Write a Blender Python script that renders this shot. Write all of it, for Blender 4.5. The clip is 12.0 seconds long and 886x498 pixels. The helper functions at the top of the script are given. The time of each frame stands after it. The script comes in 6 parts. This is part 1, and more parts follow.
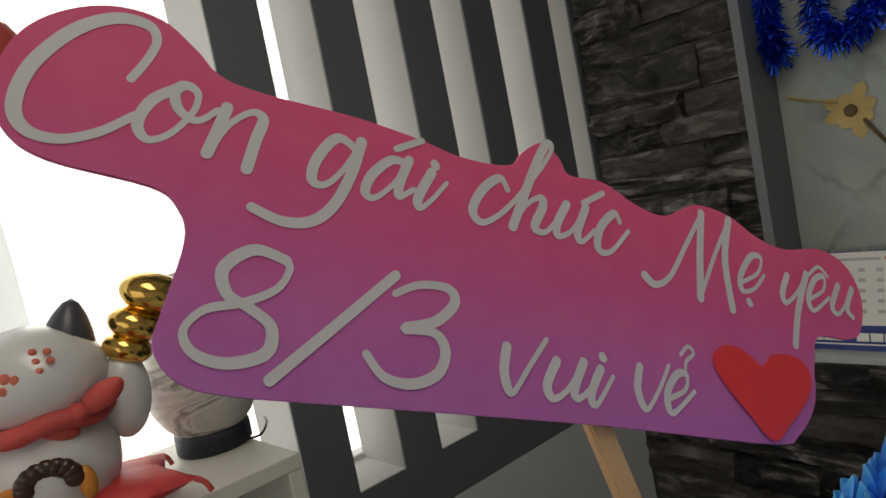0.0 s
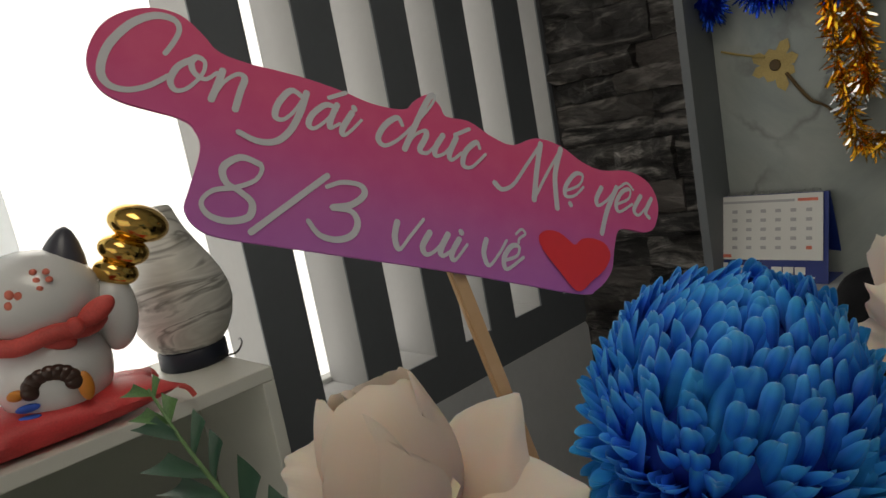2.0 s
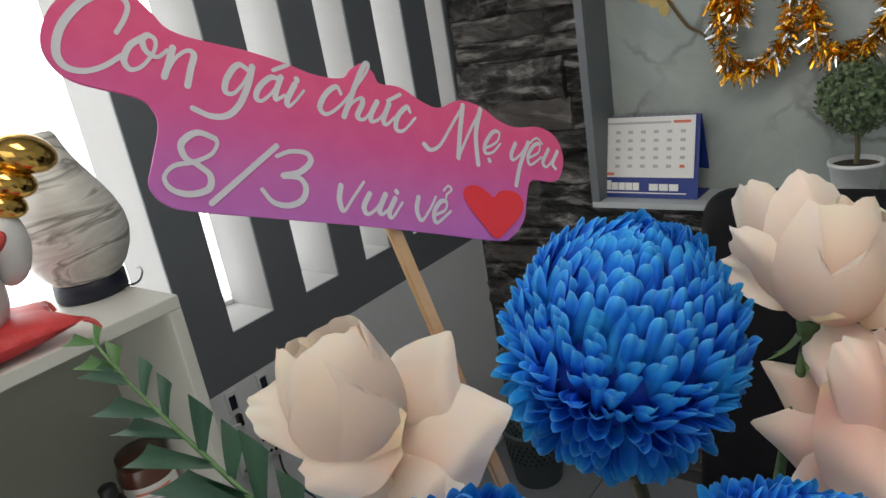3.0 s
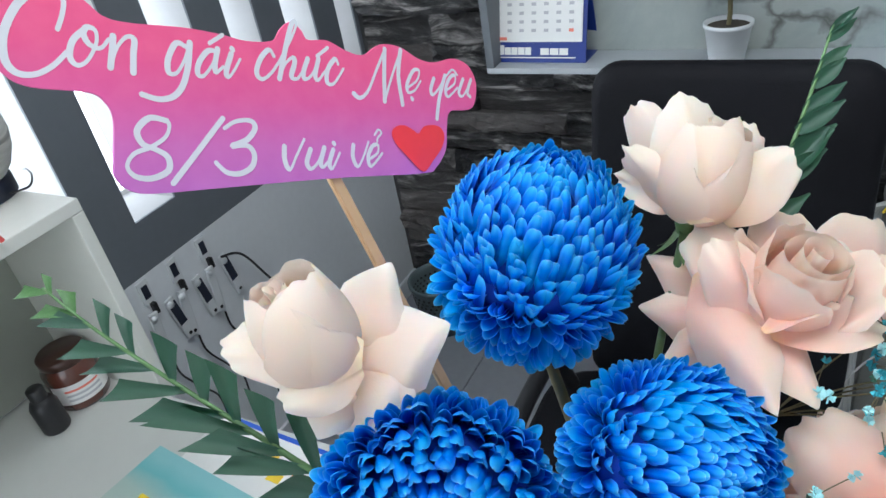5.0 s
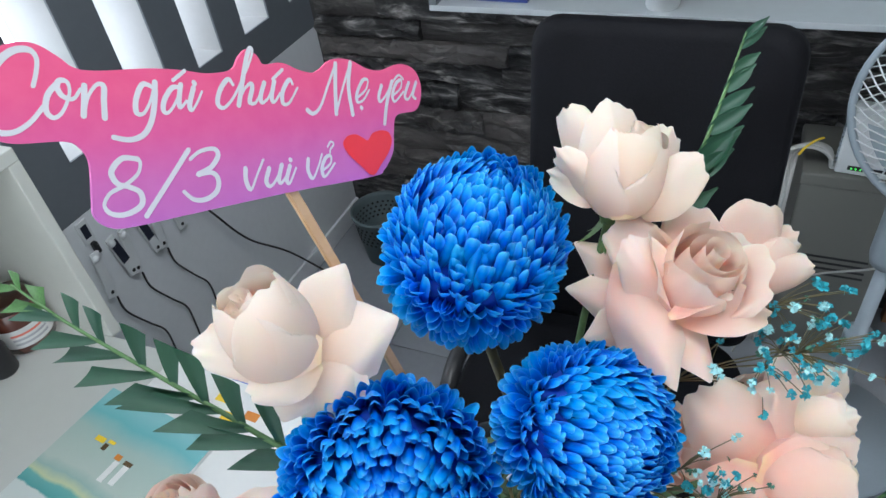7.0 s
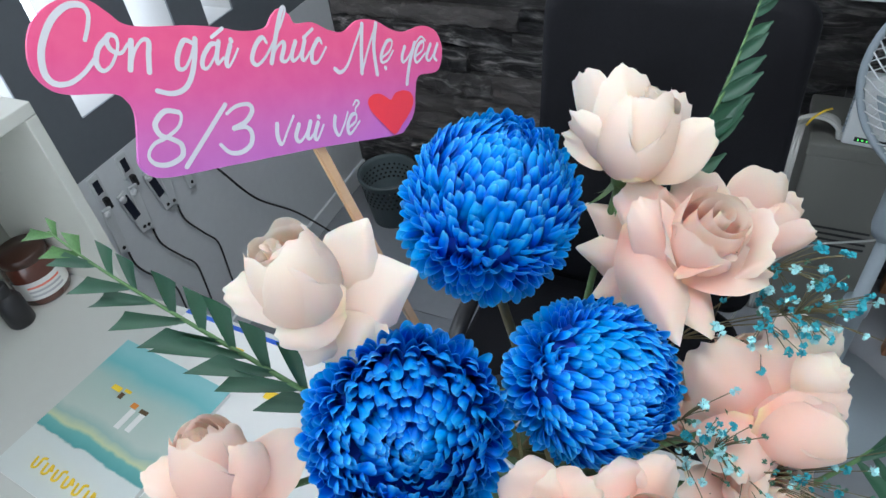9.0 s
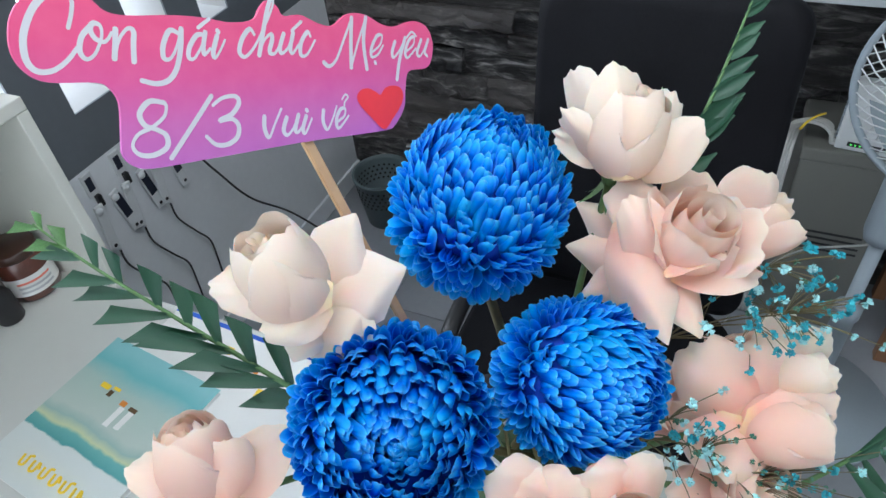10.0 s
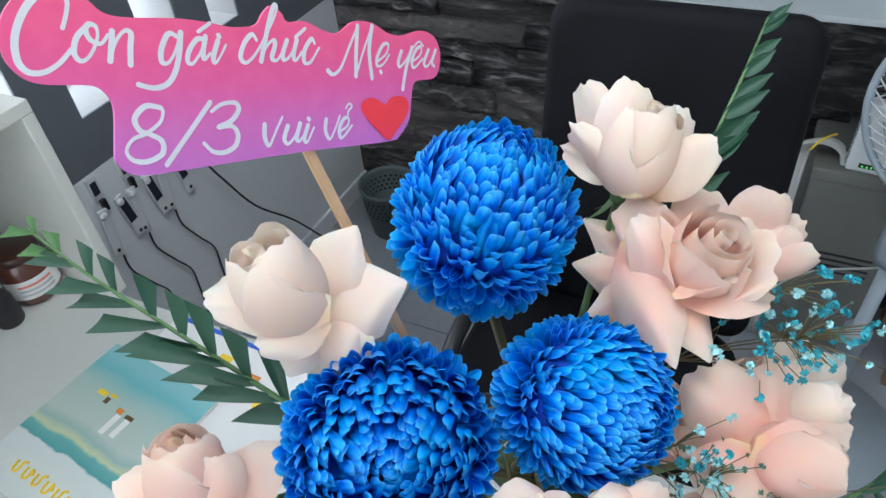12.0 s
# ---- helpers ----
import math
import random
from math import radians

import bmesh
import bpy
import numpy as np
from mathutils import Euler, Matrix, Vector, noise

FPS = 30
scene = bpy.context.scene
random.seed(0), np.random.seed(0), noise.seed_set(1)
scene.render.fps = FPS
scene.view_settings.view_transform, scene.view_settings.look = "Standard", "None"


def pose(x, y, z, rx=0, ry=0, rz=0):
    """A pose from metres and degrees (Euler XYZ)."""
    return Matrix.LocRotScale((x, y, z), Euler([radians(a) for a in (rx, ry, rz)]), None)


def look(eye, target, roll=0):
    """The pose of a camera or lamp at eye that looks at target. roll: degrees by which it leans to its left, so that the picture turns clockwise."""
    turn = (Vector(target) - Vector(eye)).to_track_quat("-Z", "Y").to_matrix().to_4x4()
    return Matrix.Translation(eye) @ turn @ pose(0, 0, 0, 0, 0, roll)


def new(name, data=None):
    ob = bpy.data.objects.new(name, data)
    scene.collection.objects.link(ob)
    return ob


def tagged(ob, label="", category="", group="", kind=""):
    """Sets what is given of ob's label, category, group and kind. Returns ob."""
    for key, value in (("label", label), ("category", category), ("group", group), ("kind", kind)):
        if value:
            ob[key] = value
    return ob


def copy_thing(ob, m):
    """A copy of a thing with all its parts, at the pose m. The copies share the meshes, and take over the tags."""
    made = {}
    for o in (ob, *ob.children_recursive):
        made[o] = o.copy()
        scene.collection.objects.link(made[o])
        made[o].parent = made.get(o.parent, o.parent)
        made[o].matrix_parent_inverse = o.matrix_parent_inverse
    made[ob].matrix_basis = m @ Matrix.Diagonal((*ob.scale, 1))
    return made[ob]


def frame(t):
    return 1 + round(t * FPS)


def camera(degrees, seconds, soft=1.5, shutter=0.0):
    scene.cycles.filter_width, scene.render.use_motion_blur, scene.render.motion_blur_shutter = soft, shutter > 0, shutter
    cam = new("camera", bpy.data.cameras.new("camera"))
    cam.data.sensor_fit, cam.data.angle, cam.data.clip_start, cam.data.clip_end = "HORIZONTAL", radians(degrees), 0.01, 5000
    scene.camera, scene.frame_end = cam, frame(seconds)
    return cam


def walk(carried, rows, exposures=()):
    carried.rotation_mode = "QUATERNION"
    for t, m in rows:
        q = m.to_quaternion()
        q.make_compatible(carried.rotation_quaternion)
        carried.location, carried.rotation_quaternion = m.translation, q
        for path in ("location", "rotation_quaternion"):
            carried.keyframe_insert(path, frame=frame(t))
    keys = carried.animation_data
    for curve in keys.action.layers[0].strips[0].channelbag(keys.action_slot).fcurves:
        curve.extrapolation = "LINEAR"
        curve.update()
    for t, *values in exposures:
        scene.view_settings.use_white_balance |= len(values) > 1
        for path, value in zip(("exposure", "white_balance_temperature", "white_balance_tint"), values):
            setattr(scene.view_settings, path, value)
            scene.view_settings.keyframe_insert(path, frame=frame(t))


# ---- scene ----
cam = camera(65.6, 12.0)
PATH = [
    (0, (0.4518, 0.4358, 1.5319), (-1.0434, 1.7541, 1.3694), -11.08),
    (0.5, (0.4725, 0.4280, 1.5240), (-1.0138, 1.7560, 1.3595), -10.77),
    (1, (0.5010, 0.4113, 1.5248), (-0.9776, 1.7446, 1.3353), -10.61),
    (1.5, (0.5296, 0.3942, 1.5223), (-0.9469, 1.7231, 1.2902), -10.25),
    (2, (0.5635, 0.3692, 1.5212), (-0.8842, 1.7098, 1.1943), -10.47),
    (2.5, (0.5730, 0.3496, 1.5323), (-0.7668, 1.7534, 1.0483), -9.87),
    (3, (0.5735, 0.3312, 1.5580), (-0.6292, 1.7998, 0.9279), -9.79),
    (3.5, (0.5681, 0.3268, 1.5813), (-0.5094, 1.7998, 0.7633), -10.20),
    (3.7, (0.5655, 0.3280, 1.5862), (-0.4775, 1.7850, 0.6978), -10.64),
    (5.3, (0.5761, 0.2966, 1.6370), (-0.2886, 1.7326, 0.5460), -10.64),
    (5.5, (0.5731, 0.2924, 1.6411), (-0.2613, 1.7275, 0.5255), -10.56),
    (6, (0.5667, 0.2899, 1.6551), (-0.2166, 1.7055, 0.4793), -10.47),
    (6.5, (0.5778, 0.3067, 1.6808), (-0.1502, 1.6904, 0.4336), -9.36),
    (7, (0.5832, 0.3038, 1.7052), (-0.1300, 1.6597, 0.4195), -8.34),
    (7.2, (0.5837, 0.2969, 1.7032), (-0.1242, 1.6506, 0.4123), -8.29),
    (8.8, (0.5834, 0.2753, 1.7122), (-0.1254, 1.5689, 0.3617), -7.48),
    (9, (0.5815, 0.2795, 1.7167), (-0.1178, 1.5683, 0.3565), -7.65),
    (9.5, (0.5858, 0.2775, 1.7136), (-0.1144, 1.5738, 0.3610), -7.46),
    (10, (0.5863, 0.2803, 1.7110), (-0.1022, 1.5790, 0.3548), -6.74),
    (10.5, (0.5811, 0.3002, 1.6950), (-0.0750, 1.5943, 0.3185), -6.15),
    (11, (0.5725, 0.3069, 1.6837), (-0.0680, 1.6032, 0.3019), -5.13),
    (11.5, (0.5724, 0.3031, 1.6887), (-0.0977, 1.5968, 0.3185), -5.17),
    (12, (0.5826, 0.2920, 1.7030), (-0.1279, 1.6062, 0.3733), -5.69),
]
EXPOSURES = [(0, -1.80, 7500, 10), (1.0, -1.92, 7500, 10), (2.0, -2.0, 7500, 10), (2.5, -1.86, 7400, 10), (3.0, -1.02, 6800, 10), (3.5, -0.25, 6300, 9), (5.3, -0.24, 5850, 8), (12.0, -0.26, 5800, 8)]
walk(cam, [(t, look(eye, target, roll)) for t, eye, target, roll in PATH], EXPOSURES)

# ---------------------------------------------------------------- daylight
world = bpy.data.worlds.new("sky_world")
scene.world = world
world.use_nodes = True
wn = world.node_tree
sky = wn.nodes.new("ShaderNodeTexSky")
sky.sky_type = "NISHITA"
sky.sun_disc = False
sky.sun_elevation, sky.sun_rotation = radians(50), radians(250)
wn.links.new(sky.outputs[0], wn.nodes["Background"].inputs[0])
wn.nodes["Background"].inputs[1].default_value = 0.12


def area_lamp(name, eye, target, sx, sy, watts, colour):
    data = bpy.data.lights.new(name, "AREA")
    data.shape, data.size, data.size_y, data.energy, data.color = "RECTANGLE", sx, sy, watts, colour
    ob = new(name, data)
    ob.matrix_world = look(eye, target)
    return ob


# daylight through the side window, then two unseen fills assumed at front and ceiling
area_lamp("window_daylight", (-2.3, 0.4, 2.2), (0.4, 0.7, 1.1), 2.6, 1.7, 30, (0.95, 0.98, 1.0))
# fill lamp added behind the camera; a glazed shop front is only assumed
area_lamp("assumed_front_fill", (0.6, -2.46, 1.5), (0.6, 0.6, 1.2), 3.2, 2.2, 55, (1.0, 0.99, 0.97))
# overhead fill, added to brighten the flower tops and the lower wall
area_lamp("added_ceiling_fill", (0.5, 0.5, 2.66), (0.5, 0.5, 0.0), 1.2, 0.6, 17, (1.0, 0.99, 0.96))


# ---------------------------------------------------------------- materials
def shader(name):
    m = bpy.data.materials.new(name)
    m.use_nodes = True
    t = m.node_tree
    return m, t, t.nodes["Principled BSDF"]


def rgb(c):
    return (*c, 1.0)


def ramp(t, fac, stops):
    r = t.nodes.new("ShaderNodeValToRGB")
    el = r.color_ramp.elements
    el[0].position, el[0].color = stops[0][0], rgb(stops[0][1])
    el[1].position, el[1].color = stops[-1][0], rgb(stops[-1][1])
    for p, c in stops[1:-1]:
        e = el.new(p)
        e.color = rgb(c)
    t.links.new(fac, r.inputs[0])
    return r.outputs[0]


def noise_tex(t, scale, detail=4.0, coord="Object", stretch=None, rough=0.55, distort=0.0):
    tc = t.nodes.new("ShaderNodeTexCoord")
    n = t.nodes.new("ShaderNodeTexNoise")
    n.inputs["Scale"].default_value, n.inputs["Detail"].default_value = scale, detail
    n.inputs["Roughness"].default_value, n.inputs["Distortion"].default_value = rough, distort
    if stretch:
        mp = t.nodes.new("ShaderNodeMapping")
        mp.inputs["Scale"].default_value = stretch
        t.links.new(tc.outputs[coord], mp.inputs[0])
        t.links.new(mp.outputs[0], n.inputs["Vector"])
    else:
        t.links.new(tc.outputs[coord], n.inputs["Vector"])
    return n.outputs[0]


def blend(t, fac, a, b, mode="MIX"):
    mx = t.nodes.new("ShaderNodeMix")
    mx.data_type, mx.blend_type = "RGBA", mode
    for sock, v in ((mx.inputs[0], fac), (mx.inputs[6], a), (mx.inputs[7], b)):
        if isinstance(v, (int, float)):
            sock.default_value = v
        elif isinstance(v, tuple):
            sock.default_value = rgb(v)
        else:
            t.links.new(v, sock)
    return mx.outputs[2]


def bump(t, b, height, strength, distance=0.002):
    bp = t.nodes.new("ShaderNodeBump")
    bp.inputs["Strength"].default_value, bp.inputs["Distance"].default_value = strength, distance
    t.links.new(height, bp.inputs["Height"])
    t.links.new(bp.outputs[0], b.inputs["Normal"])


def plain(name, c, rough=0.5, metal=0.0, vary=0.12, scale=18.0, bumps=0.15, spec=0.5, coat=0.0):
    """Two-scale variation of one colour: broad blotches and fine grain with a little relief."""
    m, t, b = shader(name)
    n1 = noise_tex(t, scale * 0.25, 3)
    n2 = noise_tex(t, scale * 8, 4)
    lo, hi = tuple(v * (1 - vary) for v in c), tuple(min(1, v * (1 + vary)) for v in c)
    c1 = ramp(t, n1, [(0.3, lo), (0.7, hi)])
    c2 = blend(t, 0.25, c1, ramp(t, n2, [(0.35, lo), (0.65, hi)]))
    t.links.new(c2, b.inputs["Base Color"])
    b.inputs["Roughness"].default_value, b.inputs["Metallic"].default_value = rough, metal
    b.inputs["Specular IOR Level"].default_value = spec
    b.inputs["Coat Weight"].default_value = coat
    if bumps:
        bump(t, b, n2, bumps)
    return m


def uv_of(t):
    tc = t.nodes.new("ShaderNodeTexCoord")
    sp = t.nodes.new("ShaderNodeSeparateXYZ")
    t.links.new(tc.outputs["UV"], sp.inputs[0])
    return sp.outputs[0], sp.outputs[1]


def random_of(t):
    return t.nodes.new("ShaderNodeObjectInfo").outputs["Random"]


def leafy(m, t, b, colour, through_colour, amount, rough):
    """A thin petal or leaf: part of the light passes through it."""
    b.inputs["Roughness"].default_value = rough
    tr = t.nodes.new("ShaderNodeBsdfTranslucent")
    if isinstance(through_colour, tuple):
        tr.inputs[0].default_value = rgb(through_colour)
    else:
        t.links.new(through_colour, tr.inputs[0])
    t.links.new(colour, b.inputs["Base Color"])
    mx = t.nodes.new("ShaderNodeMixShader")
    mx.inputs[0].default_value = amount
    t.links.new(b.outputs[0], mx.inputs[1])
    t.links.new(tr.outputs[0], mx.inputs[2])
    t.links.new(mx.outputs[0], t.nodes["Material Output"].inputs[0])
    return m


def blue_petal():
    m, t, b = shader("dyed_blue_petal")
    u, v = uv_of(t)
    # dyed tone; dark foot and bright tip also paint in shade and highlight
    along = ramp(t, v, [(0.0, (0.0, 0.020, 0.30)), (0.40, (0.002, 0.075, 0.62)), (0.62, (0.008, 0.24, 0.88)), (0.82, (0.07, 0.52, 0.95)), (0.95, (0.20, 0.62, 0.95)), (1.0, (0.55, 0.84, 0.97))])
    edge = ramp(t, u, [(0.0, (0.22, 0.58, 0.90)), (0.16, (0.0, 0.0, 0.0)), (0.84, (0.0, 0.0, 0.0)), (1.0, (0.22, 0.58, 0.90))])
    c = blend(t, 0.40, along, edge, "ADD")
    veins = noise_tex(t, 3.0, 3, "UV", (14.0, 0.6, 1.0))
    c = blend(t, ramp(t, veins, [(0.35, (0, 0, 0)), (0.7, (0.4, 0.4, 0.4))]), c, (0.02, 0.33, 0.84))
    c = blend(t, ramp(t, random_of(t), [(0.0, (0.0, 0.0, 0.0)), (1.0, (0.30, 0.30, 0.30))]), c, (0.003, 0.06, 0.52))
    geo = t.nodes.new("ShaderNodeNewGeometry")
    patch = t.nodes.new("ShaderNodeTexNoise")
    patch.inputs["Scale"].default_value, patch.inputs["Detail"].default_value = 26.0, 4.0
    t.links.new(geo.outputs["Position"], patch.inputs["Vector"])
    c = blend(t, ramp(t, patch.outputs[0], [(0.46, (0, 0, 0)), (0.66, (0.55, 0.55, 0.55))]), c, (0.03, 0.50, 0.86))
    bump(t, b, veins, 0.25, 0.001)
    b.inputs["Specular IOR Level"].default_value = 0.22
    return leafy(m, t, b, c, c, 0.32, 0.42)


def rose_petal():
    m, t, b = shader("cream_pink_petal")
    u, v = uv_of(t)
    along = ramp(t, v, [(0.0, (0.92, 0.66, 0.36)), (0.14, (0.92, 0.48, 0.38)), (0.42, (0.91, 0.59, 0.49)), (0.75, (0.91, 0.69, 0.59)), (1.0, (0.91, 0.78, 0.67))])
    blotch = noise_tex(t, 2.2, 3, "UV")
    c = blend(t, ramp(t, blotch, [(0.4, (0, 0, 0)), (0.75, (0.45, 0.45, 0.45))]), along, (0.88, 0.73, 0.62))
    c = blend(t, ramp(t, random_of(t), [(0.0, (0, 0, 0)), (1.0, (0.35, 0.35, 0.35))]), c, (0.90, 0.68, 0.55))
    veins = noise_tex(t, 3.0, 4, "UV", (16.0, 0.8, 1.0))
    bump(t, b, veins, 0.18, 0.001)
    b.inputs["Specular IOR Level"].default_value = 0.25
    b.inputs["Subsurface Weight"].default_value = 0.5
    b.inputs["Subsurface Scale"].default_value = 0.35
    b.inputs["Subsurface Radius"].default_value = (0.014, 0.008, 0.005)
    return leafy(m, t, b, c, c, 0.34, 0.60)


def cream_petal():
    m, t, b = shader("ivory_petal")
    u, v = uv_of(t)
    along = ramp(t, v, [(0.0, (0.90, 0.74, 0.48)), (0.08, (0.92, 0.68, 0.51)), (0.5, (0.91, 0.75, 0.63)), (1.0, (0.91, 0.81, 0.71))])
    blotch = noise_tex(t, 2.0, 3, "UV")
    c = blend(t, ramp(t, blotch, [(0.45, (0, 0, 0)), (0.8, (0.4, 0.4, 0.4))]), along, (0.91, 0.73, 0.62))
    veins = noise_tex(t, 3.0, 4, "UV", (16.0, 0.8, 1.0))
    bump(t, b, veins, 0.18, 0.001)
    b.inputs["Specular IOR Level"].default_value = 0.25
    b.inputs["Subsurface Weight"].default_value = 0.5
    b.inputs["Subsurface Scale"].default_value = 0.35
    b.inputs["Subsurface Radius"].default_value = (0.014, 0.008, 0.005)
    return leafy(m, t, b, c, c, 0.34, 0.60)


def frond_green():
    m, t, b = shader("dark_frond_green")
    u, v = uv_of(t)
    stripes = noise_tex(t, 2.0, 4, "UV", (30.0, 0.7, 1.0))
    c = ramp(t, stripes, [(0.3, (0.010, 0.045, 0.030)), (0.7, (0.024, 0.086, 0.052))])
    c = blend(t, ramp(t, random_of(t), [(0, (0, 0, 0)), (1, (0.35, 0.35, 0.35))]), c, (0.04, 0.13, 0.06))
    bump(t, b, stripes, 0.3, 0.001)
    return leafy(m, t, b, c, (0.05, 0.16, 0.05), 0.12, 0.42)


def marble_panel_material():
    m, t, b = shader("grey_blue_marble_print")
    base = ramp(t, noise_tex(t, 3.0, 8, rough=0.62, distort=0.6), [(0.3, (0.20, 0.25, 0.26)), (0.5, (0.36, 0.40, 0.39)), (0.7, (0.52, 0.55, 0.53))])
    tint = ramp(t, noise_tex(t, 1.6, 3), [(0.45, (0.34, 0.36, 0.32)), (0.7, (0.30, 0.42, 0.50))])
    c = blend(t, 0.35, base, tint)
    tc = t.nodes.new("ShaderNodeTexCoord")
    wob = t.nodes.new("ShaderNodeTexNoise")
    wob.inputs["Scale"].default_value, wob.inputs["Detail"].default_value = 5.0, 5.0
    t.links.new(tc.outputs["Object"], wob.inputs["Vector"])
    add = t.nodes.new("ShaderNodeMix")
    add.data_type, add.blend_type = "RGBA", "ADD"
    add.inputs[0].default_value = 0.35
    t.links.new(tc.outputs["Object"], add.inputs[6])
    t.links.new(wob.outputs[1], add.inputs[7])
    vo = t.nodes.new("ShaderNodeTexVoronoi")
    vo.feature = "DISTANCE_TO_EDGE"
    vo.inputs["Scale"].default_value = 3.3
    t.links.new(add.outputs[2], vo.inputs["Vector"])
    crack = ramp(t, vo.outputs["Distance"], [(0.0, (0.85, 0.85, 0.85)), (0.02, (0.5, 0.5, 0.5)), (0.05, (0, 0, 0))])
    keep = ramp(t, noise_tex(t, 2.3, 2), [(0.45, (0, 0, 0)), (0.6, (1, 1, 1))])
    c = blend(t, blend(t, 1.0, crack, keep, "MULTIPLY"), c, (0.08, 0.08, 0.07))
    t.links.new(c, b.inputs["Base Color"])
    b.inputs["Roughness"].default_value = 0.35
    return m


def slate_material():
    m, t, b = shader("dark_slate_cladding")
    geo = t.nodes.new("ShaderNodeNewGeometry")
    w4 = t.nodes.new("ShaderNodeMath")
    w4.operation = "MULTIPLY"
    w4.inputs[1].default_value = 40.0
    t.links.new(random_of(t), w4.inputs[0])

    def layers(scale, stretch, detail, distort):
        mp = t.nodes.new("ShaderNodeMapping")
        mp.inputs["Scale"].default_value = stretch
        nz = t.nodes.new("ShaderNodeTexNoise")
        nz.noise_dimensions = "4D"
        nz.inputs["Scale"].default_value, nz.inputs["Detail"].default_value = scale, detail
        nz.inputs["Roughness"].default_value, nz.inputs["Distortion"].default_value = 0.66, distort
        t.links.new(w4.outputs[0], nz.inputs["W"])
        t.links.new(geo.outputs["Position"], mp.inputs[0])
        t.links.new(mp.outputs[0], nz.inputs["Vector"])
        return nz.outputs[0]

    strata = layers(4.5, (1.0, 1.0, 4.2), 8.0, 1.3)
    broad = layers(3.0, (1.0, 1.0, 2.0), 4.0, 0.6)
    c = ramp(t, strata, [(0.40, (0.004, 0.004, 0.005)), (0.48, (0.028, 0.027, 0.028)), (0.54, (0.13, 0.125, 0.12)), (0.61, (0.50, 0.47, 0.45)), (0.68, (0.66, 0.63, 0.61))])
    c = blend(t, ramp(t, broad, [(0.40, (0.70, 0.70, 0.70)), (0.56, (0.0, 0.0, 0.0))]), c, (0.012, 0.012, 0.013))
    c = blend(t, ramp(t, random_of(t), [(0.0, (0.0, 0.0, 0.0)), (0.50, (0.10, 0.10, 0.10)), (0.80, (0.55, 0.55, 0.55)), (1.0, (0.70, 0.70, 0.70))]), c, (0.20, 0.178, 0.165))
    t.links.new(c, b.inputs["Base Color"])
    b.inputs["Roughness"].default_value = 0.42
    bump(t, b, strata, 1.0, 0.03)
    return m


def vase_material():
    m, t, b = shader("marbled_ceramic")
    w = noise_tex(t, 3.6, 4, "Object", (1.0, 1.0, 3.6), 0.5, 1.2)
    c = ramp(t, w, [(0.34, (0.78, 0.77, 0.73)), (0.44, (0.60, 0.59, 0.55)), (0.50, (0.74, 0.73, 0.69)), (0.545, (0.28, 0.27, 0.25)), (0.575, (0.68, 0.67, 0.63)), (0.66, (0.80, 0.79, 0.75))])
    t.links.new(c, b.inputs["Base Color"])
    b.inputs["Roughness"].default_value = 0.4
    return m


def sign_print():
    m, t, b = shader("printed_pink_gradient")
    u, v = uv_of(t)
    c = ramp(t, v, [(0.0, (0.52, 0.14, 0.50)), (0.25, (0.60, 0.13, 0.44)), (0.5, (0.72, 0.09, 0.31)), (0.75, (0.80, 0.085, 0.25)), (1.0, (0.83, 0.09, 0.24))])
    grain = noise_tex(t, 60.0, 3)
    c = blend(t, 0.06, c, grain)
    t.links.new(c, b.inputs["Base Color"])
    b.inputs["Roughness"].default_value = 0.6
    b.inputs["Specular IOR Level"].default_value = 0.25
    return m


def wood_material(name, lo, hi, stretch):
    m, t, b = shader(name)
    g = noise_tex(t, 14.0, 6, "Object", stretch, 0.6, 0.4)
    t.links.new(ramp(t, g, [(0.3, lo), (0.7, hi)]), b.inputs["Base Color"])
    b.inputs["Roughness"].default_value = 0.55
    bump(t, b, g, 0.25)
    return m


def cover_print():
    m, t, b = shader("watercolour_cover_print")
    u, v = uv_of(t)
    wob = noise_tex(t, 3.0, 4, "UV")
    mixv = t.nodes.new("ShaderNodeMath")
    mixv.operation = "MULTIPLY_ADD"
    mixv.inputs[1].default_value = 0.12
    t.links.new(wob, mixv.inputs[0])
    t.links.new(v, mixv.inputs[2])
    c = ramp(t, mixv.outputs[0], [(0.36, (0.62, 0.66, 0.64)), (0.37, (0.10, 0.33, 0.33)), (0.43, (0.16, 0.42, 0.40)), (0.45, (0.55, 0.60, 0.36)),
                                  (0.50, (0.32, 0.46, 0.43)), (0.56, (0.46, 0.54, 0.49)), (0.78, (0.38, 0.50, 0.46)), (0.9, (0.16, 0.44, 0.46)), (1.1, (0.24, 0.50, 0.52))])
    t.links.new(c, b.inputs["Base Color"])
    b.inputs["Roughness"].default_value = 0.35
    return m


M_BLUE, M_ROSE, M_CREAM, M_FROND = blue_petal(), rose_petal(), cream_petal(), frond_green()
M_MARBLE, M_SLATE, M_VASE, M_SIGN, M_COVER = marble_panel_material(), slate_material(), vase_material(), sign_print(), cover_print()
M_STICK = wood_material("pale_pine_stick", (0.50, 0.30, 0.15), (0.66, 0.43, 0.24), (1.0, 1.0, 0.1))
M_BROWN = wood_material("brown_wood", (0.16, 0.07, 0.03), (0.30, 0.15, 0.07), (1.0, 1.0, 0.15))
M_WHITE_INK = plain("white_print", (0.66, 0.66, 0.70), 0.45, vary=0.03, bumps=0)
M_RED_INK = plain("red_heart_print", (0.88, 0.045, 0.06), 0.45, vary=0.05, bumps=0)
M_BLUE_FILLER = plain("dark_blue_filler", (0.002, 0.04, 0.32), 0.8)
M_STEM = plain("green_stem", (0.07, 0.13, 0.04), 0.55, vary=0.3, scale=40)
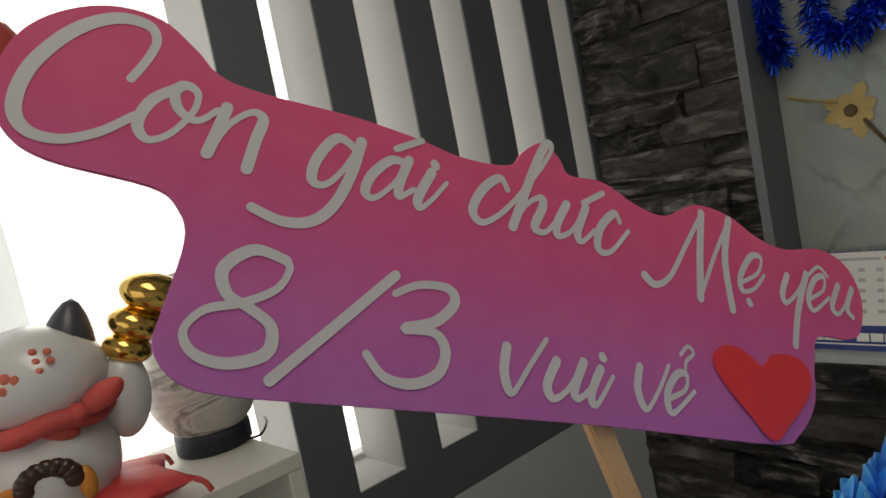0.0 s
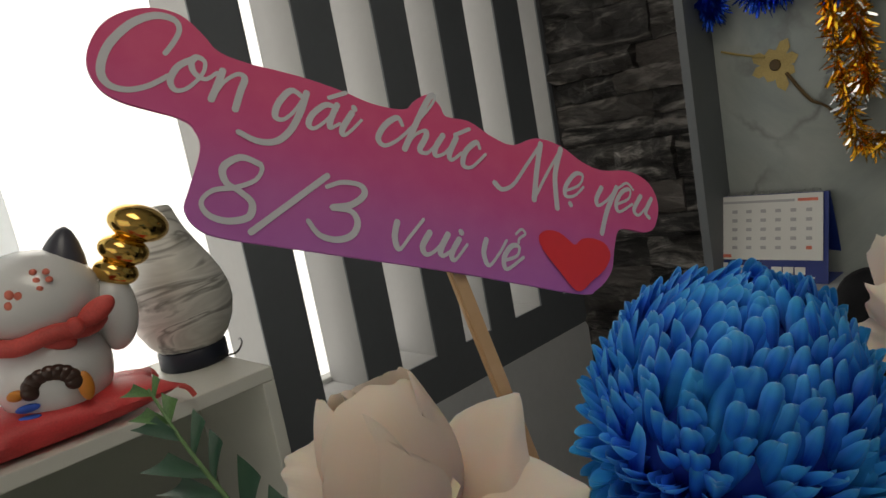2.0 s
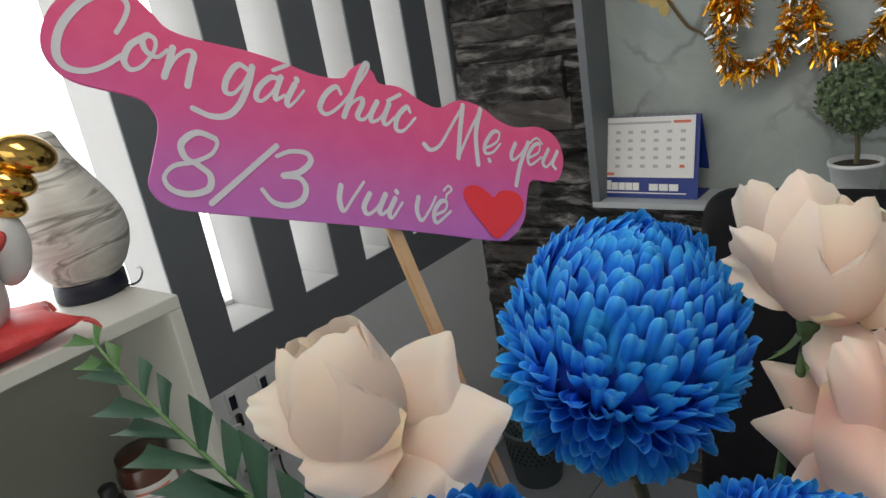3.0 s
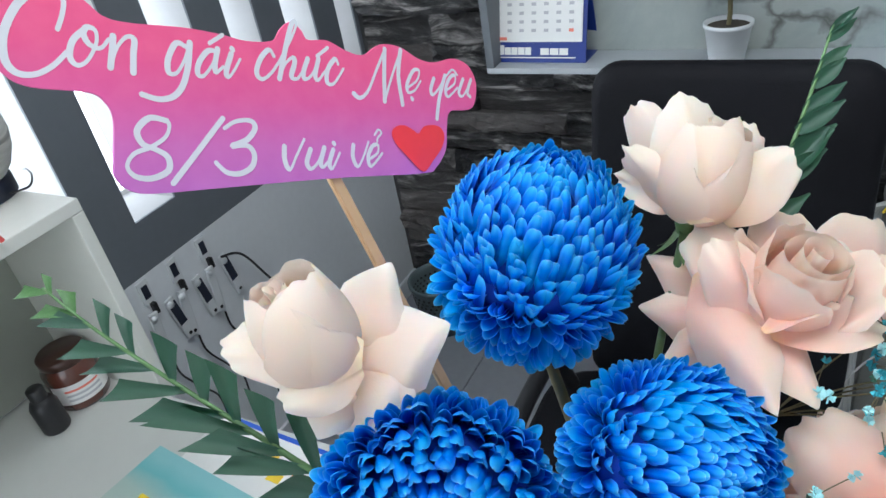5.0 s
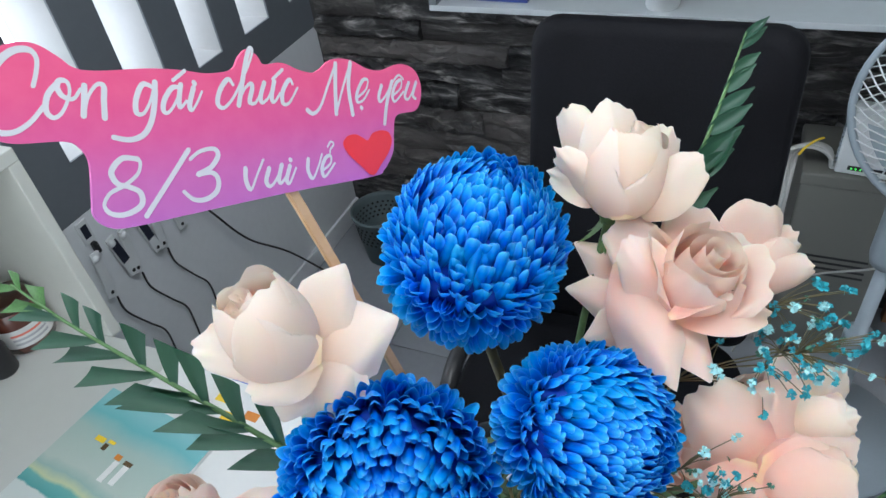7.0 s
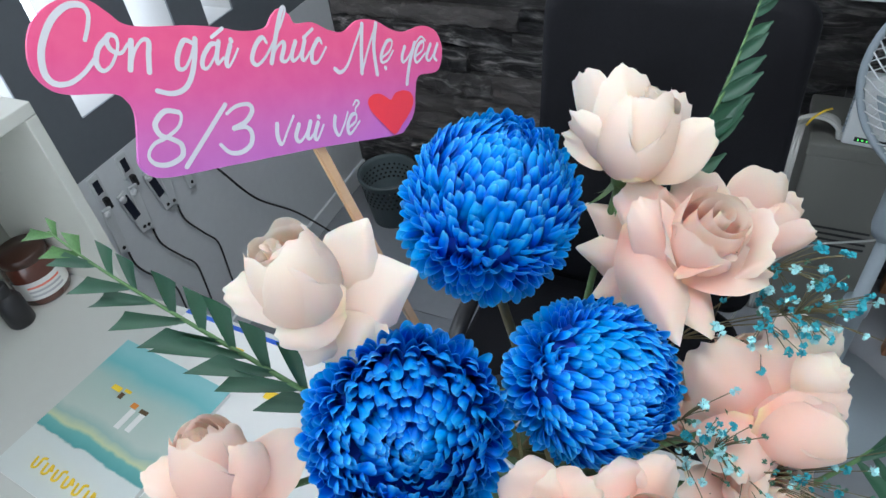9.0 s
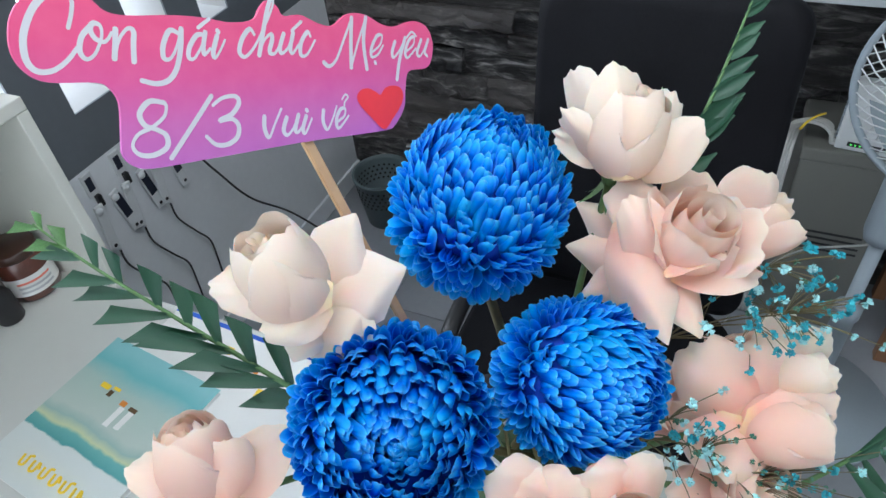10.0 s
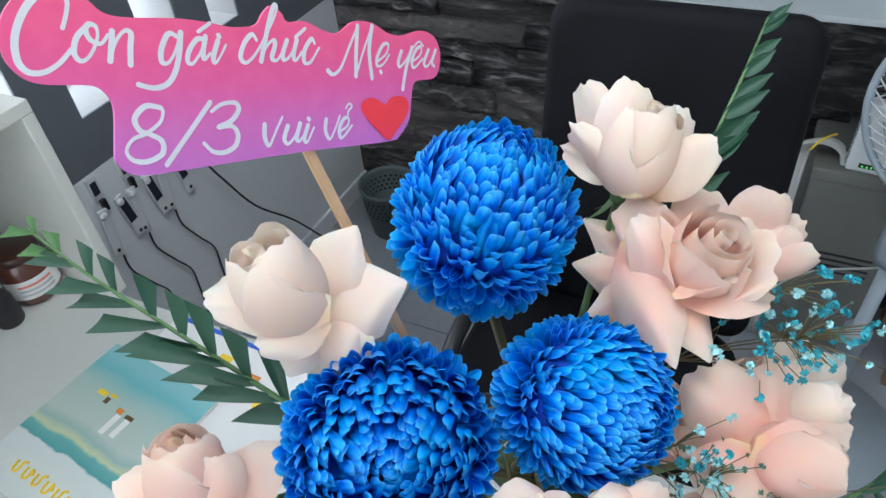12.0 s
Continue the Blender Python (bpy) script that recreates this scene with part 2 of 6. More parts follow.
M_BROWN_STEM = plain("brown_twig", (0.13, 0.11, 0.05), 0.6, vary=0.3, scale=40)
M_PALE_STEM = plain("fresh_green_rachis", (0.10, 0.20, 0.07), 0.5, vary=0.3, scale=40)
M_TEAL = plain("teal_dyed_floret", (0.05, 0.38, 0.46), 0.6, vary=0.35, scale=60)
M_PALE_TEAL = plain("pale_teal_floret", (0.45, 0.78, 0.80), 0.6, vary=0.2, scale=60)
M_GREEN_BUD = plain("grey_green_bud", (0.08, 0.22, 0.15), 0.6, vary=0.3, scale=60)
M_DARKWALL = plain("dark_grey_wall_paint", (0.150, 0.165, 0.185), 0.6, vary=0.08, scale=6, bumps=0.1)
M_GREYWALL = plain("mid_grey_panel", (0.76, 0.78, 0.80), 0.4, vary=0.06, scale=5, bumps=0.1)
M_WHITEWALL = plain("white_wall_paint", (0.78, 0.78, 0.77), 0.7, vary=0.04, scale=6, bumps=0.1)
M_REVEAL = plain("pale_grey_reveal_paint", (0.46, 0.46, 0.46), 0.65, vary=0.05, scale=6, bumps=0.1)
M_ROOM = plain("off_white_room_paint", (0.66, 0.66, 0.64), 0.75, vary=0.05, scale=4)
M_SHELFGREY = plain("blue_grey_shelf_board", (0.42, 0.45, 0.47), 0.45, vary=0.05, scale=6)
M_POSTGREY = plain("slate_grey_board", (0.13, 0.145, 0.16), 0.5, vary=0.06, scale=6)
M_FLOOR = plain("grey_floor_tile", (0.30, 0.315, 0.34), 0.3, vary=0.10, scale=5)
M_GROUT = plain("dark_grout", (0.09, 0.09, 0.09), 0.8)
M_DESK = plain("white_laminate", (0.56, 0.57, 0.54), 0.4, vary=0.03, scale=5, bumps=0.05)
M_CABIN = plain("cream_melamine", (0.66, 0.66, 0.61), 0.45, vary=0.04, scale=5, bumps=0.05)
M_CABBACK = plain("sage_grey_backboard", (0.34, 0.36, 0.31), 0.55, vary=0.05, scale=5)
M_BLACK = plain("black_leatherette", (0.008, 0.008, 0.010), 0.6, vary=0.2, scale=30, bumps=0.3, spec=0.10)
M_BLACKPL = plain("black_plastic", (0.015, 0.015, 0.017), 0.4, vary=0.1)
M_WHITEPL = plain("white_plastic", (0.70, 0.72, 0.73), 0.35, vary=0.04, bumps=0.05)
M_GREYPL = plain("blue_grey_plastic", (0.31, 0.36, 0.40), 0.4, vary=0.05, bumps=0.05)
M_BEIGE = plain("grey_beige_case", (0.17, 0.17, 0.152), 0.5, vary=0.05)
M_BASKET = plain("slate_green_plastic", (0.13, 0.17, 0.18), 0.45, vary=0.08)
M_GOLD = plain("polished_gold_glaze", (0.80, 0.50, 0.14), 0.14, metal=1.0, vary=0.1, bumps=0.03)
M_CERAMIC = plain("white_glazed_ceramic", (0.74, 0.74, 0.74), 0.22, vary=0.03, bumps=0.0, coat=0.4)
M_EAR = plain("charcoal_glaze", (0.07, 0.07, 0.09), 0.3, vary=0.1, bumps=0)
M_BROWNGLAZE = plain("dark_brown_glaze", (0.05, 0.022, 0.015), 0.3, vary=0.2, bumps=0)
M_ORANGE = plain("orange_glaze", (0.70, 0.25, 0.04), 0.3, vary=0.1, bumps=0)
M_REDCLOTH = plain("red_satin", (0.60, 0.045, 0.05), 0.5, vary=0.3, scale=40, bumps=0.4)
M_CORALCLOTH = plain("coral_ribbon", (0.66, 0.09, 0.08), 0.55, vary=0.25, scale=40, bumps=0.4)
M_NAVY = plain("navy_base", (0.014, 0.018, 0.035), 0.45)
M_CALBLUE = plain("royal_blue_card", (0.012, 0.035, 0.22), 0.4, vary=0.05, bumps=0)
M_PAPER = plain("white_paper", (0.76, 0.76, 0.74), 0.6, vary=0.02, bumps=0.02)
M_GREYINK = plain("grey_ink", (0.46, 0.46, 0.48), 0.6, vary=0.1, bumps=0)
M_REDINK = plain("coral_ink", (0.75, 0.20, 0.14), 0.6, vary=0.1, bumps=0)
M_BLUEINK = plain("blue_edge_ink", (0.02, 0.10, 0.55), 0.5, vary=0.1, bumps=0)
M_YELLOW = plain("yellow_ink", (0.82, 0.58, 0.03), 0.5, vary=0.08, bumps=0)
M_OCHRE = plain("ochre_painted_petal", (0.48, 0.36, 0.13), 0.5, vary=0.3, scale=40, bumps=0)
M_OCHREDARK = plain("brown_painted_centre", (0.10, 0.06, 0.02), 0.5, vary=0.2, bumps=0)
M_TGOLD = plain("gold_foil_tinsel", (0.80, 0.42, 0.04), 0.22, metal=1.0, vary=0.2, bumps=0)
M_TSILVER = plain("silver_foil_tinsel", (0.75, 0.77, 0.80), 0.2, metal=1.0, vary=0.1, bumps=0)
M_TBLUE = plain("blue_foil_tinsel", (0.02, 0.10, 0.62), 0.25, metal=0.9, vary=0.3, bumps=0)
M_TOPIARY = plain("muted_green_leaf", (0.10, 0.15, 0.07), 0.6, vary=0.4, scale=60)
M_SOIL = plain("dark_soil", (0.05, 0.04, 0.03), 0.9)
M_JAM = plain("dark_red_brown_preserve", (0.10, 0.03, 0.02), 0.25, vary=0.2, bumps=0, coat=0.6)
M_CABLE = plain("pale_grey_cable", (0.50, 0.50, 0.48), 0.5, vary=0.08)
M_KRAFT = plain("dark_wrapping_paper", (0.03, 0.035, 0.04), 0.6, vary=0.2)
M_STEEL = plain("brushed_steel", (0.45, 0.45, 0.46), 0.35, metal=1.0, vary=0.1)


def glow(name, c, strength):
    m, t, b = shader(name)
    b.inputs["Emission Color"].default_value, b.inputs["Emission Strength"].default_value = rgb(c), strength
    b.inputs["Base Color"].default_value = rgb(c)
    return m


M_LED = glow("green_led", (0.15, 1.0, 0.15), 1.6)
M_SKYCARD = glow("overcast_brightness", (0.97, 0.99, 1.0), 5.5)
# glow of the added overhead fill panel
M_FILL_PANEL = glow("added_fill_panel", (1.0, 0.99, 0.96), 4.0)


# ---------------------------------------------------------------- mesh helpers
def mesh_of(name, bm, *mats, smooth=True):
    me = bpy.data.meshes.new(name)
    bm.normal_update()
    bm.to_mesh(me)
    bm.free()
    for m in mats:
        me.materials.append(m)
    if smooth:
        for p in me.polygons:
            p.use_smooth = True
    return me


def part(name, bm, material, parent, label="", smooth=False, pose_m=None):
    """Link a bmesh (or a finished mesh) as one mesh object under a thing or a part."""
    mats = material if isinstance(material, (list, tuple)) else [material]
    me = bm if isinstance(bm, bpy.types.Mesh) else mesh_of(name, bm, *mats, smooth=smooth)
    ob = new(name, me)
    if parent is not None:
        ob.parent = parent
    if pose_m is not None:
        ob.matrix_basis = pose_m
    if label:
        ob["label"] = label
    return ob


def thing(name, at, label, category, group="", kind=""):
    ob = new(name)
    ob.empty_display_size = 0.05
    ob.matrix_basis = at if isinstance(at, Matrix) else Matrix.Translation(at)
    return tagged(ob, label, category, group, kind)


def box(bm, x0, x1, y0, y1, z0, z1, bevel=0.0, mat=0):
    r = bmesh.ops.create_cube(bm, size=1.0, matrix=Matrix.LocRotScale(((x0 + x1) / 2, (y0 + y1) / 2, (z0 + z1) / 2), None, (x1 - x0, y1 - y0, z1 - z0)))
    faces = {f for v in r["verts"] for f in v.link_faces}
    for f in faces:
        f.material_index = mat
    if bevel:
        edges = list({e for v in r["verts"] for e in v.link_edges})
        b = bmesh.ops.bevel(bm, geom=edges, offset=bevel, segments=2, affect="EDGES", profile=0.5)
        for f in b["faces"]:
            f.material_index = mat
    return bm


def boxed(*a, **k):
    return box(bmesh.new(), *a, **k)


def lathe(profile, n=32, bm=None, m=None, mat=0):
    """Turn (radius, height) pairs round z."""
    bm = bm or bmesh.new()
    m = m or Matrix()
    rings = []
    for r, z in profile:
        if r < 1e-5:
            rings.append([bm.verts.new(m @ Vector((0, 0, z)))])
        else:
            rings.append([bm.verts.new(m @ Vector((r * math.cos(2 * math.pi * i / n), r * math.sin(2 * math.pi * i / n), z))) for i in range(n)])
    for a, b in zip(rings, rings[1:]):
        for i in range(n):
            j = (i + 1) % n
            if len(a) == 1 and len(b) == 1:
                continue
            if len(a) == 1:
                f = bm.faces.new((a[0], b[j], b[i]))
            elif len(b) == 1:
                f = bm.faces.new((a[i], a[j], b[0]))
            else:
                f = bm.faces.new((a[i], a[j], b[j], b[i]))
            f.material_index = mat
    return bm


def tube(points, radius, n=8, bm=None, mat=0, closed=False):
    """A round rod along points; radius may be a number or one for each point."""
    bm = bm or bmesh.new()
    pts = [Vector(p) for p in points]
    rad = radius if isinstance(radius, (list, tuple)) else [radius] * len(pts)
    rings = []
    side = None
    for i, p in enumerate(pts):
        d = (pts[min(i + 1, len(pts) - 1)] - pts[max(i - 1, 0)]).normalized()
        if closed:
            d = (pts[(i + 1) % len(pts)] - pts[i - 1]).normalized()
        if side is None:
            side = d.orthogonal().normalized()
        side = (side - d * side.dot(d)).normalized()
        up = d.cross(side)
        rings.append([bm.verts.new(p + rad[i] * (math.cos(2 * math.pi * k / n) * side + math.sin(2 * math.pi * k / n) * up)) for k in range(n)])
    pairs = list(zip(rings, rings[1:])) + ([(rings[-1], rings[0])] if closed else [])
    for a, b in pairs:
        for k in range(n):
            bm.faces.new((a[k], a[(k + 1) % n], b[(k + 1) % n], b[k])).material_index = mat
    if not closed:
        for ring, flip in ((rings[0], True), (rings[-1], False)):
            bm.faces.new(ring[::-1] if flip else ring).material_index = mat
    return bm


def smooth_path(pts, steps=8, closed=False):
    """Catmull-Rom through control points."""
    P = [Vector(p) for p in pts]
    n = len(P)
    out = []
    for i in range(n if closed else n - 1):
        if closed:
            a, b, c, d = P[i - 1], P[i], P[(i + 1) % n], P[(i + 2) % n]
        else:
            a, b, c, d = P[max(i - 1, 0)], P[i], P[i + 1], P[min(i + 2, n - 1)]
        for k in range(steps):
            s = k / steps
            out.append(0.5 * (2 * b + (c - a) * s + (2 * a - 5 * b + 4 * c - d) * s * s + (3 * b - a - 3 * c + d) * s ** 3))
    if not closed:
        out.append(P[-1])
    return out


def grid_mesh(name, fn, nu, nv, material):
    """A sheet fn(u, v) with u and v from 0 to 1, and its UV map."""
    bm = bmesh.new()
    lay = bm.loops.layers.uv.new("UVMap")
    vs = [[bm.verts.new(fn(i / nu, j / nv)) for i in range(nu + 1)] for j in range(nv + 1)]
    for j in range(nv):
        for i in range(nu):
            idx = ((i, j), (i + 1, j), (i + 1, j + 1), (i, j + 1))
            f = bm.faces.new([vs[b][a] for a, b in idx])
            for lo, (a, b) in zip(f.loops, idx):
                lo[lay].uv = (a / nu, b / nv)
    return mesh_of(name, bm, material)


def frame_matrix(origin, y_axis, z_hint, scale=(1, 1, 1)):
    y = Vector(y_axis).normalized()
    z = Vector(z_hint)
    z = (z - y * z.dot(y))
    z = z.normalized() if z.length > 1e-6 else y.orthogonal().normalized()
    x = y.cross(z)
    rot = Matrix((x, y, z)).transposed().to_4x4()
    return Matrix.Translation(origin) @ rot @ Matrix.Diagonal((*scale, 1))

# ---------------------------------------------------------------- the room
LX, BY = -0.80, 2.235           # inner faces of the window wall and the slate wall
SLOTS = [(1.176, 1.305), (1.417, 1.540), (1.655, 1.765), (1.877, 2.007), (2.125, 2.215)]
SILL, HEAD, THICK = 0.935, 2.30, 0.17

floor = tagged(part("floor", boxed(-0.97, 2.8, -2.6, 2.4, -0.10, -0.006), M_GROUT, None), "grey tiled floor of a small office", "floor", kind="structure")
ceiling = tagged(part("ceiling", boxed(-0.97, 2.8, -2.6, 2.4, 2.75, 2.85), M_ROOM, None), "plain off-white ceiling", "ceiling", kind="structure")
# unseen wall, left open so the added front fill can shine in
wall_south = thing("wall_south", (0, 0, 0), "unseen off-white front wall round a wide opening assumed for the fill lamp", "wall", kind="structure")
part("wall", boxed(-0.97, -0.95, -2.6, -2.48, 0, 2.75), M_ROOM, wall_south)
part("wall", boxed(2.3, 2.8, -2.6, -2.48, 0, 2.75), M_ROOM, wall_south)
part("wall", boxed(-0.95, 2.3, -2.6, -2.48, 2.6, 2.75), M_ROOM, wall_south)
part("wall", boxed(-0.95, 2.3, -2.6, -2.48, 0, 0.35), M_ROOM, wall_south)
tagged(part("wall_east", boxed(2.8, 2.9, -2.6, 2.4, 0, 2.75), M_ROOM, None), "plain off-white side wall", "wall", kind="structure")
backing = tagged(part("wall_north", boxed(-0.97, 2.8, BY + 0.03, BY + 0.13, 0, 2.75), M_GROUT, None), "wall clad in dark split-faced slate strips", "wall", kind="structure")

wall_west = thing("wall_west", (0, 0, 0), "dark grey wall cut by tall narrow window slots with white reveals", "wall", kind="structure")


def wall_piece(y0, y1, z0, z1, face):
    """White masonry with a painted board on its room side."""
    part("masonry", boxed(LX - THICK, LX - 0.006, y0, y1, z0, z1), M_REVEAL, wall_west)
    part("painted_board", boxed(LX - 0.006, LX, y0 + 0.0005, y1 - 0.0005, z0, z1), face, wall_west)


wall_piece(-2.6, -0.35, 0, 2.75, M_ROOM)
for a, b in [(1.058, 1.176), (1.305, 1.417), (1.540, 1.655), (1.765, 1.877), (2.007, 2.125), (2.215, BY)]:
    wall_piece(a, b, SILL, HEAD, M_DARKWALL)
wall_piece(-0.35, BY, HEAD, 2.75, M_DARKWALL)
wall_piece(-0.35, BY, 0.812, SILL, M_DARKWALL)
wall_piece(-0.35, BY, 0.0, 0.812, M_GREYWALL)
tagged(part("trim", boxed(LX, LX + 0.012, -0.35, BY, 0.0, 0.08, 0.003), M_GREYWALL, None), "low grey skirting along the window wall", "skirting", kind="structure")

sill = tagged(part("window_sill", boxed(LX - THICK - 0.04, LX - THICK + 0.002, -0.36, BY, SILL - 0.03, SILL + 0.012, 0.004), M_WHITEWALL, None), "white outer sill of the window wall", "sill", kind="structure")
win = thing("window_1", (0, 0, 0), "bright white window beside the slotted wall", "window", kind="structure")
for a, b in [(-0.35, -0.31), (0.33, 0.37)]:
    part("window_frame", boxed(LX - 0.16, LX - 0.12, a, b, SILL, HEAD, 0.004), M_WHITEWALL, win)
part("window_frame", boxed(LX - 0.16, LX - 0.12, -0.31, 0.33, HEAD - 0.04, HEAD, 0.004), M_WHITEWALL, win)
tagged(part("backdrop", boxed(-3.02, -3.0, -4.5, 7.5, -1.0, 5.0), M_SKYCARD, None), "glaring overcast daylight outside the window", "sky", kind="structure")

# a white sheer curtain drawn to one side of the bright window
bm = bmesh.new()
rows_c = []
for j in range(13):
    z = 0.96 + 1.30 * j / 12
    rows_c.append([bm.verts.new((LX - 0.085 + 0.016 * math.sin(i * 1.25) + 0.004 * math.sin(i * 0.37 + j * 0.3), -0.28 + i * 0.0225 + 0.004 * math.sin(j * 0.9 + i), z)) for i in range(43)])
for j in range(12):
    for i in range(42):
        bm.faces.new((rows_c[j][i], rows_c[j][i + 1], rows_c[j + 1][i + 1], rows_c[j + 1][i]))
mc, tcn, bc = shader("white_sheer_cloth")
weave = ramp(tcn, noise_tex(tcn, 90.0, 3), [(0.3, (0.78, 0.81, 0.84)), (0.7, (0.86, 0.88, 0.90))])
M_SHEER = leafy(mc, tcn, bc, weave, (0.72, 0.77, 0.80), 0.6, 0.8)
curtain = thing("curtain", (0, 0, 0), "white sheer curtain hanging in the window opening", "curtain")
part("cloth", bm, M_SHEER, curtain, smooth=True)
part("rail", tube([(LX - 0.085, -0.34, 2.265), (LX - 0.085, 1.05, 2.265)], 0.008), M_STEEL, curtain)

lantern = thing("lantern", (LX - 0.03, 0.705, 1.905), "small round red paper lantern hanging in the window", "lantern")
part("shade", lathe([(0.0, 0.034), (0.014, 0.034), (0.026, 0.026), (0.036, 0.010), (0.037, -0.006), (0.028, -0.026), (0.012, -0.036), (0.0, -0.036)], 24), M_CORALCLOTH, lantern, smooth=True)
part("cord", tube([(0, 0, 0.034), (0.0, 0.0, 0.395)], 0.0015, 6), M_REDCLOTH, lantern)

# the grey framed bay with its shelf and marble-print panel
BAYX, SHY = -0.145, 1.80
bay = thing("shelf_unit", (BAYX, SHY, 1.085), "slate-grey wall bay with one long shelf", "shelf")
part("side_board", boxed(0, 0.020, 0, 0.43, -0.002, 1.66, 0.001), M_POSTGREY, bay)
part("shelf_board", boxed(0.0, 2.6, 0, 0.43, -0.016, -0.002, 0.001), M_SHELFGREY, bay, "pale blue-grey shelf board")
part("back_panel", boxed(0.0205, 2.6, 0.122, 0.14, -0.0015, 1.66), M_MARBLE, bay, "grey marble-print panel with dark cracks")

# painted flower on the marble-print panel
spray = thing("painted_flower", (0.003, SHY + 0.120, 1.535), "ochre flower painted on the marble-print panel", "painting")
bm = bmesh.new()
for k in range(8):
    a = k * math.pi / 4 + 0.25
    r = 0.048 + 0.012 * math.sin(k * 2.3)
    pts = [(0, 0), (0.4 * r, 0.012), (0.8 * r, 0.012), (r, 0.0), (0.75 * r, -0.012), (0.4 * r, -0.010)]
    vs = [bm.verts.new((math.cos(a) * x - math.sin(a) * y, -0.0012 * (k % 3) - 0.001, math.sin(a) * x + math.cos(a) * y)) for x, y in pts]
    bm.faces.new(vs)
part("petals", bm, M_OCHRE, spray)
part("centre", lathe([(0.0, 0.003), (0.010, 0.003), (0.012, 0.0)], 12, m=pose(0, -0.004, 0, 90, 0, 0)), M_OCHREDARK, spray)
part("twig", tube(smooth_path([(0.02, -0.002, -0.02), (0.06, -0.002, -0.08), (0.10, -0.002, -0.11), (0.17, -0.002, -0.21)]), [0.004] * 12 + [0.003] * 13, 6), M_OCHREDARK, spray)
part("twig", tube(smooth_path([(-0.02, -0.002, 0.02), (-0.07, -0.002, 0.035), (-0.11, -0.002, 0.05)]), 0.0025, 6), M_OCHRE, spray)

# ---------------------------------------------------------------- shelf things
cal = thing("desk_calendar", pose(-0.034, 1.840, 1.0835, 0, 0, -2) @ Matrix.Scale(1.04, 4), "blue tent desk calendar with a white month page", "calendar")
bm = bmesh.new()
for y0, y1 in ((0.0, 0.045), (0.095, 0.050)):
    box(bm, -0.122, 0.122, 0, 0.0025, 0, 0.176, 0)
    for v in list(bm.verts)[-8:]:
        v.co.y += y0 + (y1 - y0) * v.co.z / 0.176
box(bm, -0.122, 0.122, 0.002, 0.093, 0.0, 0.0025)
part("stand", bm, M_CALBLUE, cal)
tiltc = pose(0, 0, 0, -math.degrees(math.atan2(0.045, 0.176)), 0, 0)
part("page", boxed(-0.113, 0.113, -0.0035, -0.001, 0.046, 0.181), M_PAPER, cal, "white printed month page", pose_m=tiltc)
for i in range(7):
    for j in range(5):
        c = M_REDINK if (i == 6 and j == 0) else M_GREYINK
        part("date", boxed(-0.098 + i * 0.030, -0.087 + i * 0.030, -0.0042, -0.0036, 0.068 + j * 0.019, 0.075 + j * 0.019), c, cal, pose_m=tiltc)
part("heading", boxed(-0.100, 0.06, -0.0042, -0.0036, 0.165, 0.170), M_GREYINK, cal, pose_m=tiltc)
part("heading", boxed(0.066, 0.104, -0.0042, -0.0036, 0.165, 0.171), M_REDINK, cal, "coral heading bar", pose_m=tiltc)
part("note", boxed(-0.106, -0.07, -0.0042, -0.0036, 0.050, 0.057), M_REDINK, cal, "coral footnote bar", pose_m=tiltc)
for x, w, h in ((-0.100, 0.022, 0.022), (-0.076, 0.015, 0.017), (-0.059, 0.015, 0.017), (-0.042, 0.016, 0.017), (-0.024, 0.014, 0.017), (0.014, 0.020, 0.015), (0.037, 0.020, 0.015), (0.060, 0.020, 0.015)):
    part("logo_mark", boxed(x, x + w, -0.0030, -0.0010, 0.017, 0.017 + h), M_PAPER, cal, "white logo mark", pose_m=tiltc)
part("underline", boxed(-0.104, 0.098, -0.0030, -0.0010, 0.010, 0.0125), M_PAPER, cal, pose_m=tiltc)
ring = smooth_path([(0, 0.006 * math.cos(a), 0.006 * math.sin(a)) for a in [k * math.pi / 4 for k in range(8)]], 2, True)
rm = mesh_of("ring", tube(ring, 0.0007, 5, closed=True), M_STEEL)
for i in range(16):
    part("ring", rm, None, cal, pose_m=Matrix.Translation((-0.105 + i * 0.014, 0.0475, 0.176)))

topiary = thing("topiary", (0.397, 1.852, 1.083), "small artificial ball topiary in a white pot", "plant")
part("pot", lathe([(0.0, 0.0), (0.034, 0.0), (0.036, 0.003), (0.047, 0.074), (0.050, 0.075), (0.050, 0.083), (0.046, 0.083), (0.044, 0.070), (0.0, 0.070)], 36), M_WHITEPL, topiary, smooth=True)
part("soil", lathe([(0.0, 0.077), (0.044, 0.074)], 24), M_SOIL, topiary)
part("trunk", tube([(0, 0, 0.07), (0.002, 0, 0.10), (0, 0.002, 0.15)], 0.005), M_BROWN_STEM, topiary)
rng = random.Random(4)
bm = bmesh.new()
for i in range(1500):
    d = Vector((rng.gauss(0, 1), rng.gauss(0, 1), rng.gauss(0, 1))).normalized()
    r = 0.066 * (1 + 0.10 * noise.noise(d * 3)) * rng.uniform(0.78, 1.05)
    p = d * r + Vector((0, 0, 0.205))
    s = rng.uniform(0.004, 0.008)
    a = d.cross(Vector((rng.gauss(0, 1), rng.gauss(0, 1), rng.gauss(0, 1)))).normalized()
    b = (d * rng.uniform(0.3, 1.0) + d.cross(a)).normalized()
    bm.faces.new([bm.verts.new(p + a * s * x + b * s * y) for x, y in ((-0.5, 0), (0.5, 0), (0.4, 1.2), (0, 1.7), (-0.4, 1.2))])
crown = part("crown", bm, M_TOPIARY, topiary)
crown["kind"] = "stuff"


